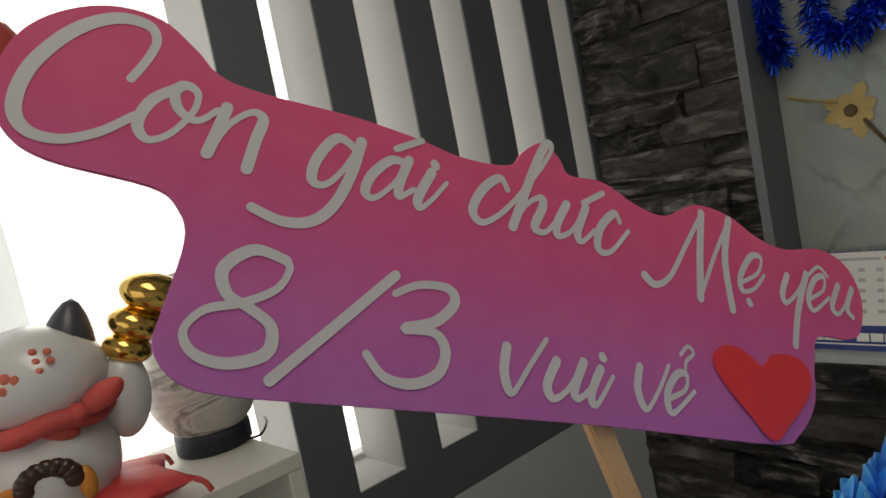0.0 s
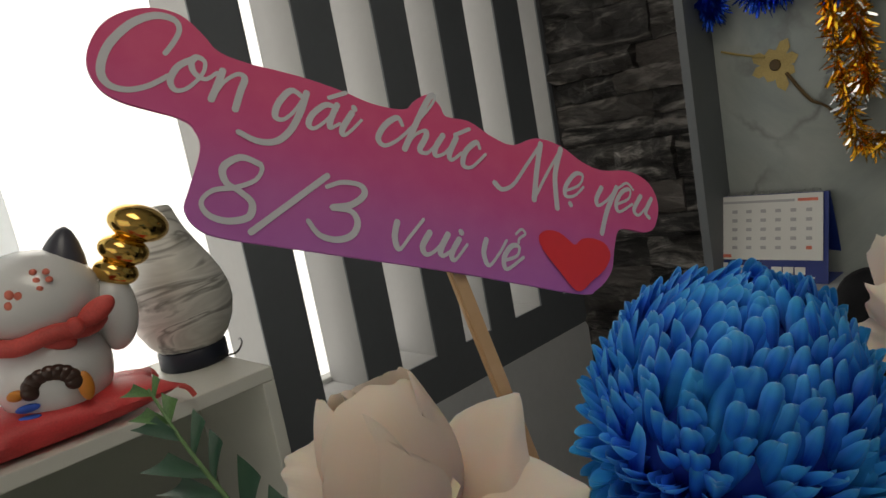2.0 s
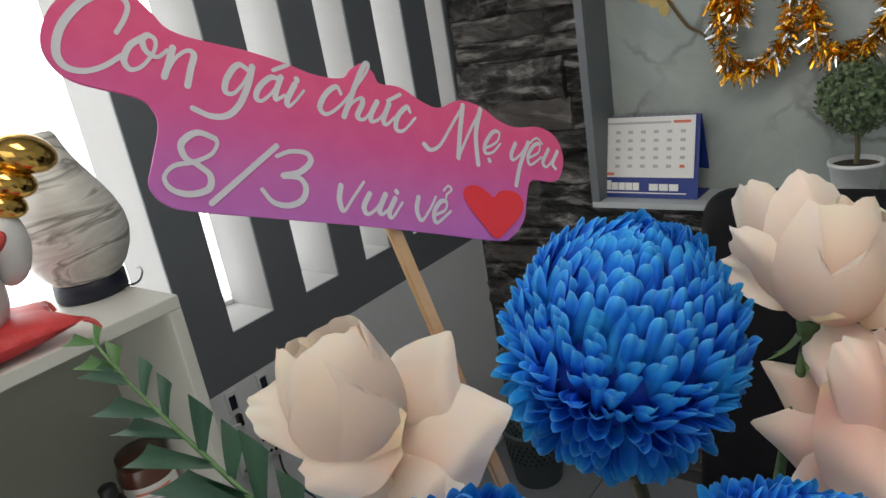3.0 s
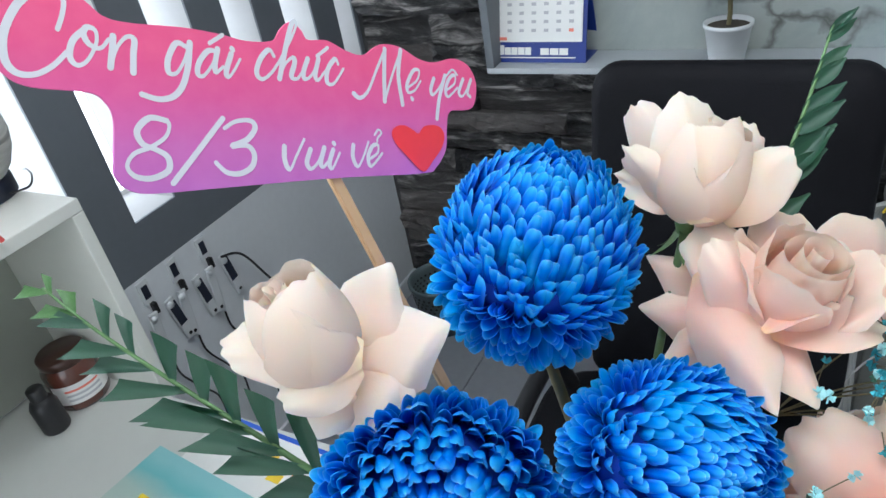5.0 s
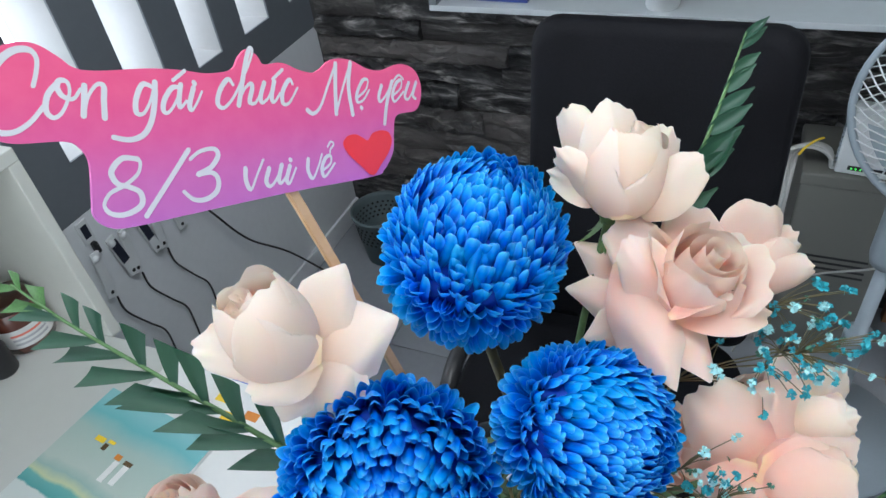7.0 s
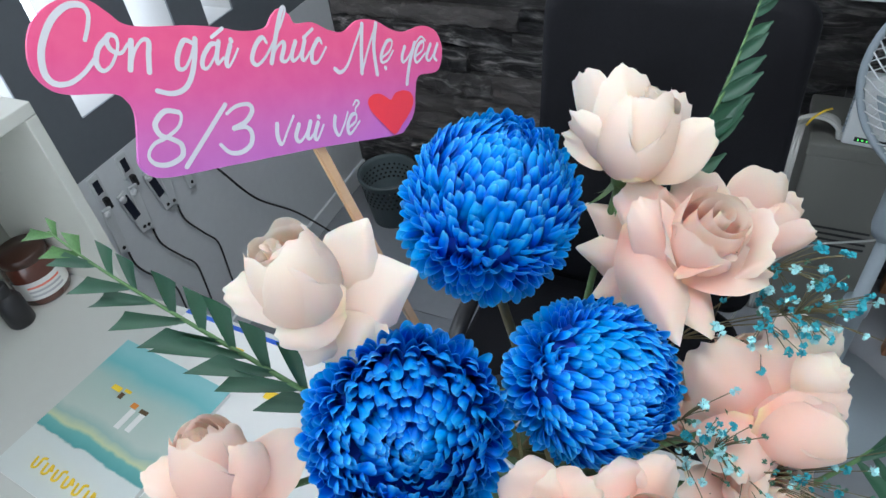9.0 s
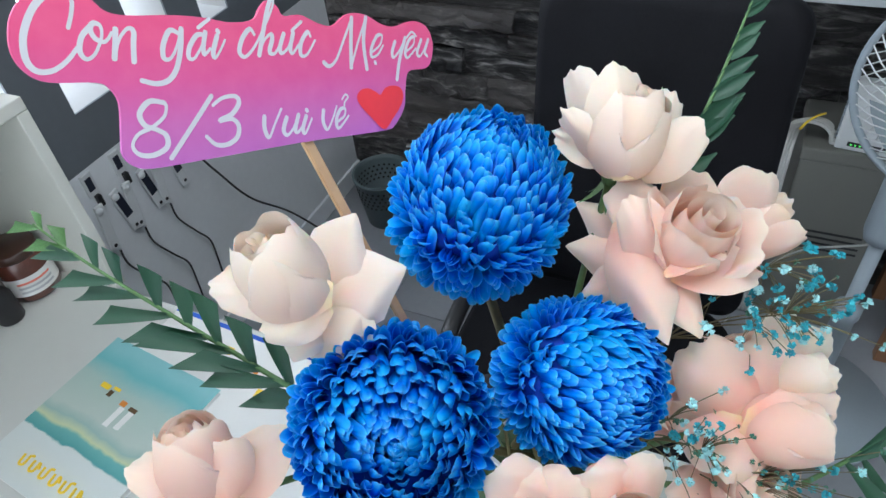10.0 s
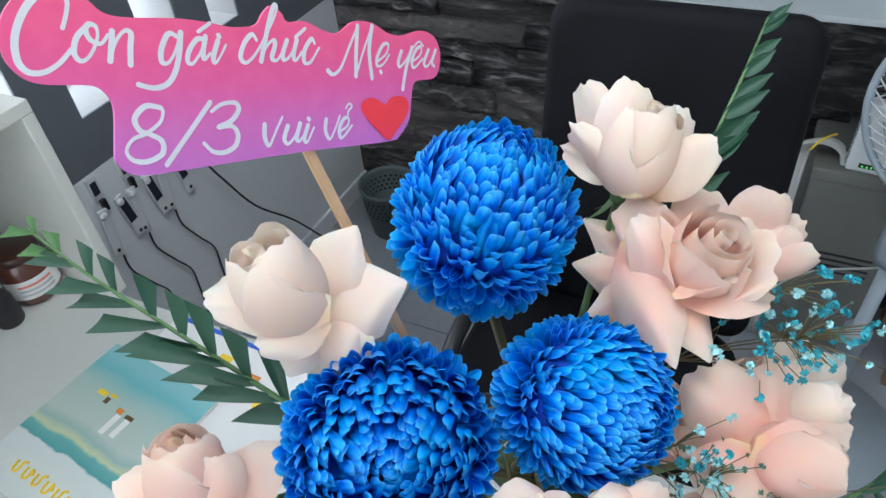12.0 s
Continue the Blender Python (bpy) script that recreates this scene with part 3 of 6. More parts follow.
def tinsel(name, paths, mats, label, seed, dens=1700, length=0.030):
    """Foil strips round a cord, thick as a garland."""
    rg = random.Random(seed)
    t0 = thing(name, paths[0][0], label, "garland", "tinsel on the marble panel")
    base = Vector(paths[0][0])
    for path in paths:
        pts = smooth_path(path, 10)
        part("cord", tube([p - base for p in pts], 0.001, 5), M_TSILVER, t0)
        for m, share in mats:
            bm = bmesh.new()
            for i in range(int(dens * share)):
                k = rg.randrange(len(pts) - 1)
                p = pts[k].lerp(pts[k + 1], rg.random()) - base
                d = Vector((rg.gauss(0, 1), rg.gauss(0, 0.55), rg.gauss(0, 1))).normalized()
                w = d.cross(Vector((rg.gauss(0, 1), rg.gauss(0, 1), rg.gauss(0, 1)))).normalized() * rg.uniform(0.0015, 0.0040)
                L = length * rg.uniform(0.45, 1.15)
                q = p + d * L * 0.5 + Vector((0, 0, -0.2 * L))
                e = p + d * L + Vector((rg.uniform(-0.2, 0.2) * L, 0, -0.45 * L))
                v = [bm.verts.new(x) for x in (p - w, p + w, q + w, q - w, e + w * 0.5, e - w * 0.5)]
                bm.faces.new(v[:4])
                bm.faces.new((v[3], v[2], v[4], v[5]))
            o = part("foil", bm, m, t0)
            o["kind"] = "stuff"


TY = SHY + 0.075
tinsel("gold_tinsel", [[(0.135, TY, 1.66), (0.128, TY, 1.56), (0.150, TY, 1.42), (0.165, TY, 1.365), (0.225, TY, 1.372), (0.272, TY, 1.42), (0.285, TY, 1.56), (0.30, TY, 1.66)],
                       [(0.300, TY, 1.60), (0.315, TY, 1.45), (0.335, TY, 1.385), (0.40, TY, 1.385), (0.445, TY, 1.44), (0.455, TY, 1.55), (0.46, TY, 1.66)],
                       [(0.165, TY, 1.66), (0.172, TY, 1.56), (0.180, TY, 1.47)]],
       [(M_TGOLD, 0.75), (M_TSILVER, 0.35)], "gold and silver foil tinsel hung in loops", 11)
tinsel("blue_tinsel", [[(-0.11, TY, 1.80), (-0.108, TY, 1.72), (-0.100, TY, 1.675)], [(-0.02, TY, 1.80), (-0.012, TY, 1.70), (0.03, TY, 1.685), (0.07, TY, 1.72), (0.08, TY, 1.80)],
                       [(0.09, TY, 1.78), (0.13, TY, 1.68), (0.20, TY, 1.68), (0.24, TY, 1.78)]],
       [(M_TBLUE, 1.0)], "blue foil tinsel hung in loops", 12, 1500, 0.034)

# ---------------------------------------------------------------- desk and what stands on it
desk = thing("desk", (0, 0, 0), "white laminate office desk", "desk")
part("desktop", boxed(LX + 0.002, 0.95, 0.12, 0.885, 0.722, 0.75, 0.003), M_DESK, desk)
for x0, x1 in ((LX + 0.03, LX + 0.055), (0.90, 0.925)):
    part("side_panel", boxed(x0, x1, 0.16, 0.86, 0.0, 0.722, 0.002), M_DESK, desk)
part("modesty_panel", boxed(LX + 0.055, 0.90, 0.30, 0.318, 0.20, 0.722, 0.001), M_DESK, desk)

cabinet = thing("cubby_cabinet", (LX + 0.004, 0.24, 0.75), "cream open-fronted cubby cabinet on the desk", "cabinet")
CW, CD, CH = 0.665, 0.302, 0.437
part("top_board", boxed(0, CD, 0, CW, CH - 0.024, CH, 0.002), M_CABIN, cabinet)
for y0 in (0, CW - 0.024):
    part("side_board", boxed(0, CD, y0, y0 + 0.024, 0, CH - 0.0245, 0.002), M_CABIN, cabinet)
part("back_board", boxed(0, 0.008, 0.0245, CW - 0.0245, 0.0065, CH - 0.0245), M_CABBACK, cabinet, "sage-grey back board")

jar = thing("jam_jar", (-0.672, 0.830, 0.7505), "glass jar of dark preserve with a white label", "jar")
part("glass_body", lathe([(0.0, 0.0), (0.048, 0.0), (0.052, 0.006), (0.052, 0.085), (0.046, 0.098), (0.043, 0.105)], 36), M_JAM, jar, "dark red-brown contents", smooth=True)
bm = bmesh.new()
n = 20
for i in range(n):
    a0, a1 = -1.5 + 2.4 * i / n, -1.5 + 2.4 * (i + 1) / n
    bm.faces.new([bm.verts.new((0.0528 * math.cos(a), 0.0528 * math.sin(a), z)) for a, z in ((a0, 0.02), (a1, 0.02), (a1, 0.066), (a0, 0.066))])
bmesh.ops.remove_doubles(bm, verts=bm.verts, dist=1e-5)
lab = part("label", bm, M_PAPER, jar, "white paper label", smooth=True)
for k in range(3):
    bm = bmesh.new()
    for i in range(10):
        a0, a1 = -1.0 + 1.3 * i / 10, -1.0 + 1.3 * (i + 1) / 10
        bm.faces.new([bm.verts.new((0.0533 * math.cos(a), 0.0533 * math.sin(a), z)) for a, z in ((a0, 0.028 + k * 0.011), (a1, 0.028 + k * 0.011), (a1, 0.033 + k * 0.011), (a0, 0.033 + k * 0.011))])
    part("print_bar", bm, M_REDINK if k == 2 else M_GREYINK, lab)
part("lid", lathe([(0.045, 0.098), (0.047, 0.100), (0.047, 0.116), (0.044, 0.119), (0.0, 0.119)], 36), M_BROWNGLAZE, jar, "dark brown screw lid", smooth=True)

bottle = thing("black_bottle", pose(-0.648, 0.745, 0.7505), "short black plastic bottle", "bottle")
part("body", lathe([(0.0, 0.0), (0.024, 0.0), (0.026, 0.004), (0.026, 0.062), (0.020, 0.074), (0.015, 0.078)], 28), M_BLACKPL, bottle, smooth=True)
part("cap", lathe([(0.0155, 0.076), (0.016, 0.100), (0.013, 0.103), (0.0, 0.103)], 24), M_BLACKPL, bottle, smooth=True)

# notebook lying with its foot towards the far side of the desk
book = thing("notebook", pose(-0.272, 0.612, 0.7505, 0, 0, -7), "school notebook with a teal watercolour cover", "notebook")
part("pages", boxed(-0.130, 0.132, -0.142, 0.143, 0.0005, 0.010, 0.001), M_PAPER, book)
cov = grid_mesh("cover", lambda u, v: ((u - 0.5) * 0.268, (v - 0.5) * 0.292, 0.0112 + 0.0008 * math.sin(u * 3)), 8, 8, M_COVER)
cover = part("cover", cov, None, book, "teal and white printed cover")
part("back_cover", boxed(-0.134, 0.134, -0.146, 0.146, -0.0002, 0.0005), M_PAPER, book)
for k in range(6):
    x = -0.062 + 0.026 * k
    pts = smooth_path([(x - 0.008, -0.098, 0.0130), (x - 0.004, -0.114, 0.0130), (x + 0.005, -0.112, 0.0130), (x + 0.004, -0.097, 0.0130), (x + 0.011, -0.094 - 0.012 * (k % 2), 0.0130)], 5)
    part("logo_stroke", tube(pts, 0.0022, 6), M_YELLOW, cover, "yellow lettering stroke")
for x, y, w, h, m in ((-0.06, 0.058, 0.022, 0.010, M_YELLOW), (-0.04, 0.050, 0.010, 0.012, M_OCHREDARK), (0.000, 0.046, 0.014, 0.010, M_ORANGE), (0.005, 0.020, 0.012, 0.040, M_PAPER), (0.028, 0.022, 0.012, 0.036, M_PAPER), (0.026, 0.044, 0.018, 0.008, M_OCHREDARK), (-0.035, 0.062, 0.016, 0.006, M_YELLOW)):
    part("picture_patch", boxed(x - w / 2, x + w / 2, y - h / 2, y + h / 2, 0.0122, 0.0127), m, cover)

sheet = thing("paper_sheet", pose(-0.105, 0.735, 0.7503, 0, 0, -3), "white printed sheet with a blue border on the desk", "paper")
part("page", boxed(-0.235, 0.235, -0.135, 0.135, 0, 0.0006), M_PAPER, sheet)
part("border", boxed(-0.235, 0.235, 0.126, 0.135, 0.0007, 0.0014), M_BLUEINK, sheet, "blue border strip")
for x, y, m in ((-0.04, 0.055, M_YELLOW), (0.0, 0.07, M_ORANGE), (-0.075, 0.085, M_YELLOW), (0.05, 0.03, M_YELLOW)):
    part("picture_patch", boxed(x - 0.014, x + 0.014, y - 0.008, y + 0.009, 0.0007, 0.0012), m, sheet)
sheet2 = thing("paper_sheet", pose(0.10, 0.585, 0.7518, 0, 0, 5), "plain white sheet of paper on the desk", "paper")
part("page", boxed(-0.105, 0.105, -0.148, 0.148, 0, 0.0006), M_PAPER, sheet2)

# ---------------------------------------------------------------- on the cabinet
TOP = 1.187
vase = thing("bottle_vase", Matrix.Translation((-0.693, 0.858, TOP)) @ Matrix.Scale(0.91, 4), "grey-white marbled teardrop vase on a dark round base", "vase")
part("base", lathe([(0.0, 0.0), (0.064, 0.0), (0.068, 0.004), (0.068, 0.036), (0.062, 0.040), (0.0, 0.040)], 40), M_NAVY, vase, "dark navy round base", smooth=True)
prof = [(0.060, 0.036), (0.078, 0.056), (0.093, 0.085), (0.101, 0.118), (0.100, 0.148), (0.090, 0.182), (0.074, 0.215), (0.056, 0.247), (0.041, 0.276), (0.031, 0.302), (0.026, 0.320), (0.020, 0.328), (0.0, 0.330)]
part("body", lathe(prof, 48), M_VASE, vase, smooth=True)
part("cable", tube(smooth_path([(0.06, 0.02, 0.01), (0.085, 0.05, 0.012), (0.06, 0.078, 0.020), (0.01, 0.10, 0.018), (-0.04, 0.12, 0.004)]), 0.0022, 6), M_BLACKPL, vase)


def blob(bm, c, r, mat, rot=None, n=24, k=14):
    m = Matrix.LocRotScale(c, rot, r)
    prof = [(math.sin(math.pi * i / k), -math.cos(math.pi * i / k)) for i in range(k + 1)]
    prof[0], prof[-1] = (0.0, -1.0), (0.0, 1.0)
    return lathe(prof, n, bm, m, mat)


cushion = thing("cushion", pose(-0.585, 0.545, TOP, 0, 0, 86), "red brocade cushion under the cat figurine", "cushion")
bm2 = bmesh.new()
rows_p = []
for j in range(17):
    v = j / 16 * 2 - 1
    rows_p.append([])
    for i in range(25):
        u = i / 24 * 2 - 1
        puff = max(0.0, (1 - abs(u) ** 3) * (1 - abs(v) ** 3)) ** 0.6
        pinch = 1 - 0.12 * (1 - abs(u)) * abs(v) ** 4 - 0.12 * (1 - abs(v)) * abs(u) ** 4
        rows_p[-1].append((u * 0.215 * pinch, v * 0.090 * pinch, puff))
top_v = [[bm2.verts.new((x, y, 0.030 + 0.030 * p + 0.002 * noise.noise((x * 40, y * 40, 0)))) for x, y, p in r] for r in rows_p]
bot_v = [[bm2.verts.new((x, y, 0.030 - 0.030 * p)) for x, y, p in r] for r in rows_p]
for j in range(16):
    for i in range(24):
        bm2.faces.new((top_v[j][i], top_v[j][i + 1], top_v[j + 1][i + 1], top_v[j + 1][i]))
        bm2.faces.new((bot_v[j][i], bot_v[j + 1][i], bot_v[j + 1][i + 1], bot_v[j][i + 1]))
bmesh.ops.remove_doubles(bm2, verts=bm2.verts, dist=0.0004)
part("cover", bm2, M_REDCLOTH, cushion, smooth=True)
for sx, sy in ((-1, -1), (1, -1), (-1, 1), (1, 1)):
    part("tassel", tube(smooth_path([(sx * 0.205, sy * 0.085, 0.030), (sx * 0.216, sy * 0.090, 0.022), (sx * 0.222, sy * 0.092, 0.008)]), [0.002] + [0.004] * 16, 8), M_CORALCLOTH, cushion, "coral tassel")

cat = bmesh.new()
MATS = [M_CERAMIC, M_EAR, M_GOLD, M_CORALCLOTH, M_BROWNGLAZE, M_ORANGE, M_REDINK, M_BLUEINK]
blob(cat, (0, 0, 0.075), (0.082, 0.082, 0.085), 0)
blob(cat, (0.004, 0.0, 0.185), (0.083, 0.090, 0.072), 0)
for sy in (-1, 1):
    lathe([(0.034, 0.0), (0.030, 0.014), (0.021, 0.034), (0.010, 0.050), (0.0, 0.056)], 20, cat, pose(0.0, sy * 0.048, 0.226, -sy * 16, 0, 0), 1)
blob(cat, (-0.012, 0.098, 0.135), (0.034, 0.034, 0.060), 0, Euler((-0.12, 0, 0)))
for c, r in (((-0.012, 0.114, 0.196), 0.030), ((-0.012, 0.132, 0.226), 0.034), ((-0.012, 0.162, 0.262), 0.041)):
    blob(cat, c, (r, r * 1.12, r * 0.72), 2, Euler((-0.45, 0, 0)))
tube([(0.074 * math.cos(a) + 0.004, 0.080 * math.sin(a), 0.135 + 0.004 * math.sin(5 * a)) for a in [2 * math.pi * k / 36 for k in range(36)]], 0.013, 10, cat, 3, True)
for s in (-1, 1):
    blob(cat, (0.062, 0.052 + s * 0.030, 0.142 + s * 0.012), (0.014, 0.030, 0.016), 3, Euler((s * 0.5, 0, 0)))
blob(cat, (0.068, 0.052, 0.140), (0.013, 0.013, 0.014), 3)
for x, y, z in ((0.070, 0.020, 0.228), (0.075, 0.022, 0.216), (0.079, 0.024, 0.204), (0.076, 0.038, 0.214), (0.072, 0.036, 0.225)):
    blob(cat, (x, y, z), (0.003, 0.005, 0.0045), 6, None, 8, 6)
for y, z in ((-0.012, 0.205), (-0.016, 0.190), (-0.002, 0.200)):
    blob(cat, (0.083, y, z), (0.003, 0.006, 0.007), 6, None, 10, 6)
for k in range(9):
    a = math.pi * k / 8
    blob(cat, (0.076, 0.028 * math.cos(a) + 0.006, 0.066 + 0.020 * math.sin(a)), (0.010, 0.013, 0.012), 4, None, 12, 8)
blob(cat, (0.074, 0.046, 0.055), (0.008, 0.011, 0.022), 5, None, 12, 8)
blob(cat, (0.076, -0.030, 0.045), (0.006, 0.016, 0.006), 7, None, 12, 8)
blob(cat, (0.074, -0.034, 0.030), (0.006, 0.018, 0.005), 7, None, 12, 8)
blob(cat, (0.075, -0.040, 0.066), (0.006, 0.012, 0.008), 5, None, 12, 8)
cat_ob = tagged(part("cat_figurine", cat, MATS, None, smooth=True, pose_m=pose(-0.583, 0.607, TOP + 0.022, 0, 0, -22)), "white ceramic beckoning cat with gold beads and coral scarf", "figurine")

# ---------------------------------------------------------------- chargers hanging below the window band
charger = thing("hanging_charger", (LX, 1.12, 0.775), "white wall charger dangling from a socket with its tag", "charger", "chargers on the wall")
part("hanger", boxed(0.0, 0.006, -0.016, 0.016, -0.035, 0.030, 0.002), M_WHITEPL, charger, "white hanger card")
part("print", boxed(0.0055, 0.0070, -0.009, 0.009, -0.018, 0.018), M_NAVY, charger, "dark printed picture")
part("clip", boxed(0.006, 0.020, -0.007, 0.007, -0.062, -0.030, 0.003), M_BLACKPL, charger, "black clip")
for y0, z0, turn in ((-0.012, -0.050, -5), (0.030, -0.050, 8)):
    tag = part("tag", boxed(0.014, 0.022, y0 - 0.0135, y0 + 0.0135, z0 - 0.135, z0, 0.003), M_WHITEPL, charger, "white charger body", pose_m=pose(0, 0, 0, turn, 0, 0))
    part("plug_cap", lathe([(0.0, 0.008), (0.007, 0.007), (0.010, 0.003), (0.011, 0.0)], 16, m=pose(0.021, y0 - 0.004, z0 - 0.016, 0, 90, 0)), M_WHITEPL, tag, smooth=True)
    part("hole", lathe([(0.0, 0.0012), (0.005, 0.0012), (0.005, 0.0)], 12, m=pose(0.022, y0, z0 - 0.122, 0, 90, 0)), M_BLACKPL, tag)
    if y0 > 0:
        part("screen", boxed(0.0218, 0.0238, y0 - 0.0115, y0 + 0.0115, z0 - 0.085, z0 - 0.012, 0.0005), M_NAVY, tag, "dark display")
part("cable", tube(smooth_path([(0.018, -0.020, -0.195), (0.02, -0.018, -0.25), (0.022, 0.02, -0.33), (0.024, 0.05, -0.39), (0.018, 0.055, -0.47), (0.012, 0.050, -0.60)], 10), 0.0028, 7), M_BLACKPL, charger)
copy_thing(charger, pose(LX, 1.215, 0.775))
copy_thing(charger, pose(LX, 1.318, 0.775))
cable = thing("power_cable", (LX + 0.02, 1.335, 0.74), "black cable trailing down the wall", "cable")
part("cable", tube(smooth_path([(0.02, 0.0, 0.0), (0.03, 0.06, -0.03), (0.025, 0.13, -0.16), (0.03, 0.22, -0.33), (0.05, 0.36, -0.50), (0.10, 0.50, -0.7345)], 10), 0.0035, 7), M_BLACKPL, cable)

# ---------------------------------------------------------------- behind the desk
chair = thing("office_chair", pose(0.455, 1.22, 0.0), "black office chair with a tall rounded backrest", "chair")


def slab(w, h, t, r, bend, top=1.0):
    """An upright cushion, rounded at the corners and dished."""
    bm = bmesh.new()
    out = []
    for cx, cz, a0 in ((w / 2 - r, h / 2 - r, 0), (-w / 2 + r, h / 2 - r, 90), (-w / 2 + r, -h / 2 + r, 180), (w / 2 - r, -h / 2 + r, 270)):
        for k in range(7):
            a = radians(a0 + 15 * k)
            out.append((cx + r * math.cos(a), cz + r * math.sin(a)))
    loops = []
    for inset, y in ((0.02, -t / 2), (0.004, -t / 2 + 0.012), (0.0, 0.0), (0.004, t / 2 - 0.012), (0.02, t / 2)):
        ring_v = []
        for x, z in out:
            s = 1 - inset / (w / 2)
            xx, zz = x * s * (1 + (top - 1) * z / h), z * s
            ring_v.append(bm.verts.new((xx, y + bend * (xx / (w / 2)) ** 2, zz)))
        loops.append(ring_v)
    for a, b in zip(loops, loops[1:]):
        for i in range(len(a)):
            j = (i + 1) % len(a)
            bm.faces.new((a[i], a[j], b[j], b[i]))
    for ring_v, y in ((loops[0], -t / 2 + bend * 0.2), (loops[-1], t / 2 + bend * 0.2)):
        c = bm.verts.new((0, y, 0))
        for i in range(len(ring_v)):
            j = (i + 1) % len(ring_v)
            bm.faces.new((c, ring_v[i], ring_v[j]) if ring_v is loops[-1] else (c, ring_v[j], ring_v[i]))
    return bm


part("backrest", slab(0.45, 0.655, 0.06, 0.050, -0.02, 0.97), M_BLACK, chair, smooth=True, pose_m=pose(0, 0.19, 0.905, -6, 0, 0))
part("seat", slab(0.58, 0.50, 0.09, 0.12, 0.01), M_BLACK, chair, smooth=True, pose_m=pose(-0.05, -0.02, 0.46, 90, 0, 0))
part("spine", boxed(-0.03, 0.03, 0.20, 0.235, 0.42, 0.72, 0.006), M_BLACKPL, chair)
for sx in (-1, 1):
    part("armrest", tube(smooth_path([(sx * 0.25, 0.15, 0.44), (sx * 0.30, 0.15, 0.55), (sx * 0.30, 0.10, 0.64), (sx * 0.30, -0.12, 0.65), (sx * 0.29, -0.20, 0.58), (sx * 0.25, -0.18, 0.44)]), 0.018, 10), M_BLACKPL, chair, smooth=True)
part("gas_lift", lathe([(0.0, 0.06), (0.032, 0.06), (0.032, 0.25), (0.022, 0.26), (0.022, 0.42), (0.0, 0.42)], 20), M_BLACKPL, chair, smooth=True)
for k in range(5):
    a = 2 * math.pi * k / 5 + 0.4
    leg = part("leg", tube([(0.02 * math.cos(a), 0.02 * math.sin(a), 0.10), (0.28 * math.cos(a), 0.28 * math.sin(a), 0.065)], [0.026, 0.016], 8), M_BLACKPL, chair)
    part("castor", lathe([(0.0, -0.014), (0.024, -0.014), (0.027, -0.006), (0.027, 0.006), (0.024, 0.014), (0.0, 0.014)], 18, m=Matrix.Translation((0.285 * math.cos(a), 0.285 * math.sin(a), 0.027)) @ pose(0, 0, 0, 90, 0, math.degrees(a))), M_BLACKPL, leg)

basket = thing("waste_basket", Matrix.Translation((-0.56, 2.03, 0.0)) @ Matrix.Scale(0.82, 4), "slate-green perforated plastic basket on the floor", "basket")
part("body", lathe([(0.0, 0.004), (0.095, 0.004), (0.095, 0.0), (0.100, 0.0), (0.128, 0.25), (0.136, 0.252), (0.136, 0.262), (0.124, 0.262), (0.122, 0.245), (0.096, 0.008), (0.0, 0.008)], 40), M_BASKET, basket, smooth=True)
hole_me = mesh_of("hole", lathe([(0.0, 0.0008), (0.0055, 0.0008), (0.0055, -0.002)], 8), M_BLACKPL)
for row in range(5):
    for k in range(30):
        a = 2 * math.pi * (k + 0.5 * (row % 2)) / 30
        z = 0.13 + 0.022 * row
        r = 0.100 + 0.028 * z / 0.25 + 0.0012
        part("hole", hole_me, None, basket, pose_m=Matrix.Translation((r * math.cos(a), r * math.sin(a), z)) @ pose(0, 0, 0, 0, 90, math.degrees(a)))
        if row < 4:
            r2 = 0.096 + 0.026 * z / 0.245 - 0.0012
            part("hole", hole_me, None, basket, pose_m=Matrix.Translation((r2 * math.cos(a), r2 * math.sin(a), z + 0.02)) @ pose(0, 0, 0, 0, -90, math.degrees(a)))

case = thing("metal_case", (0.770, 1.96, 0.0), "grey-beige upright equipment case on the floor", "case")
part("body", boxed(0, 0.26, 0, 0.24, 0.0, 0.592, 0.006), M_BEIGE, case)
part("lid", boxed(-0.004, 0.264, -0.006, 0.244, 0.592, 0.630, 0.006), M_BEIGE, case)
for k in range(4):
    part("vent", boxed(0.05, 0.21, -0.002, 0.0005, 0.30 + 0.02 * k, 0.306 + 0.02 * k), M_BLACKPL, case)

router = thing("wifi_router", pose(0.893, 1.985, 0.6305, 0, 0, -6), "white upright router with a row of green lights", "router")
part("body", boxed(-0.055, 0.075, -0.02, 0.02, 0.0, 0.185, 0.005), M_WHITEPL, router)
for k in range(12):
    part("vent_rib", boxed(-0.0585, -0.0545, -0.016, 0.016, 0.03 + k * 0.012, 0.036 + k * 0.012), M_GREYPL, router)
panel = part("light_strip", boxed(-0.028, 0.06, -0.0225, -0.0195, 0.014, 0.026, 0.001), M_BLACKPL, router, "black status strip")
for k in range(5):
    part("status_light", boxed(-0.021 + k * 0.010, -0.0175 + k * 0.010, -0.0240, -0.0222, 0.018, 0.0215), M_LED, panel, "lit green indicator")

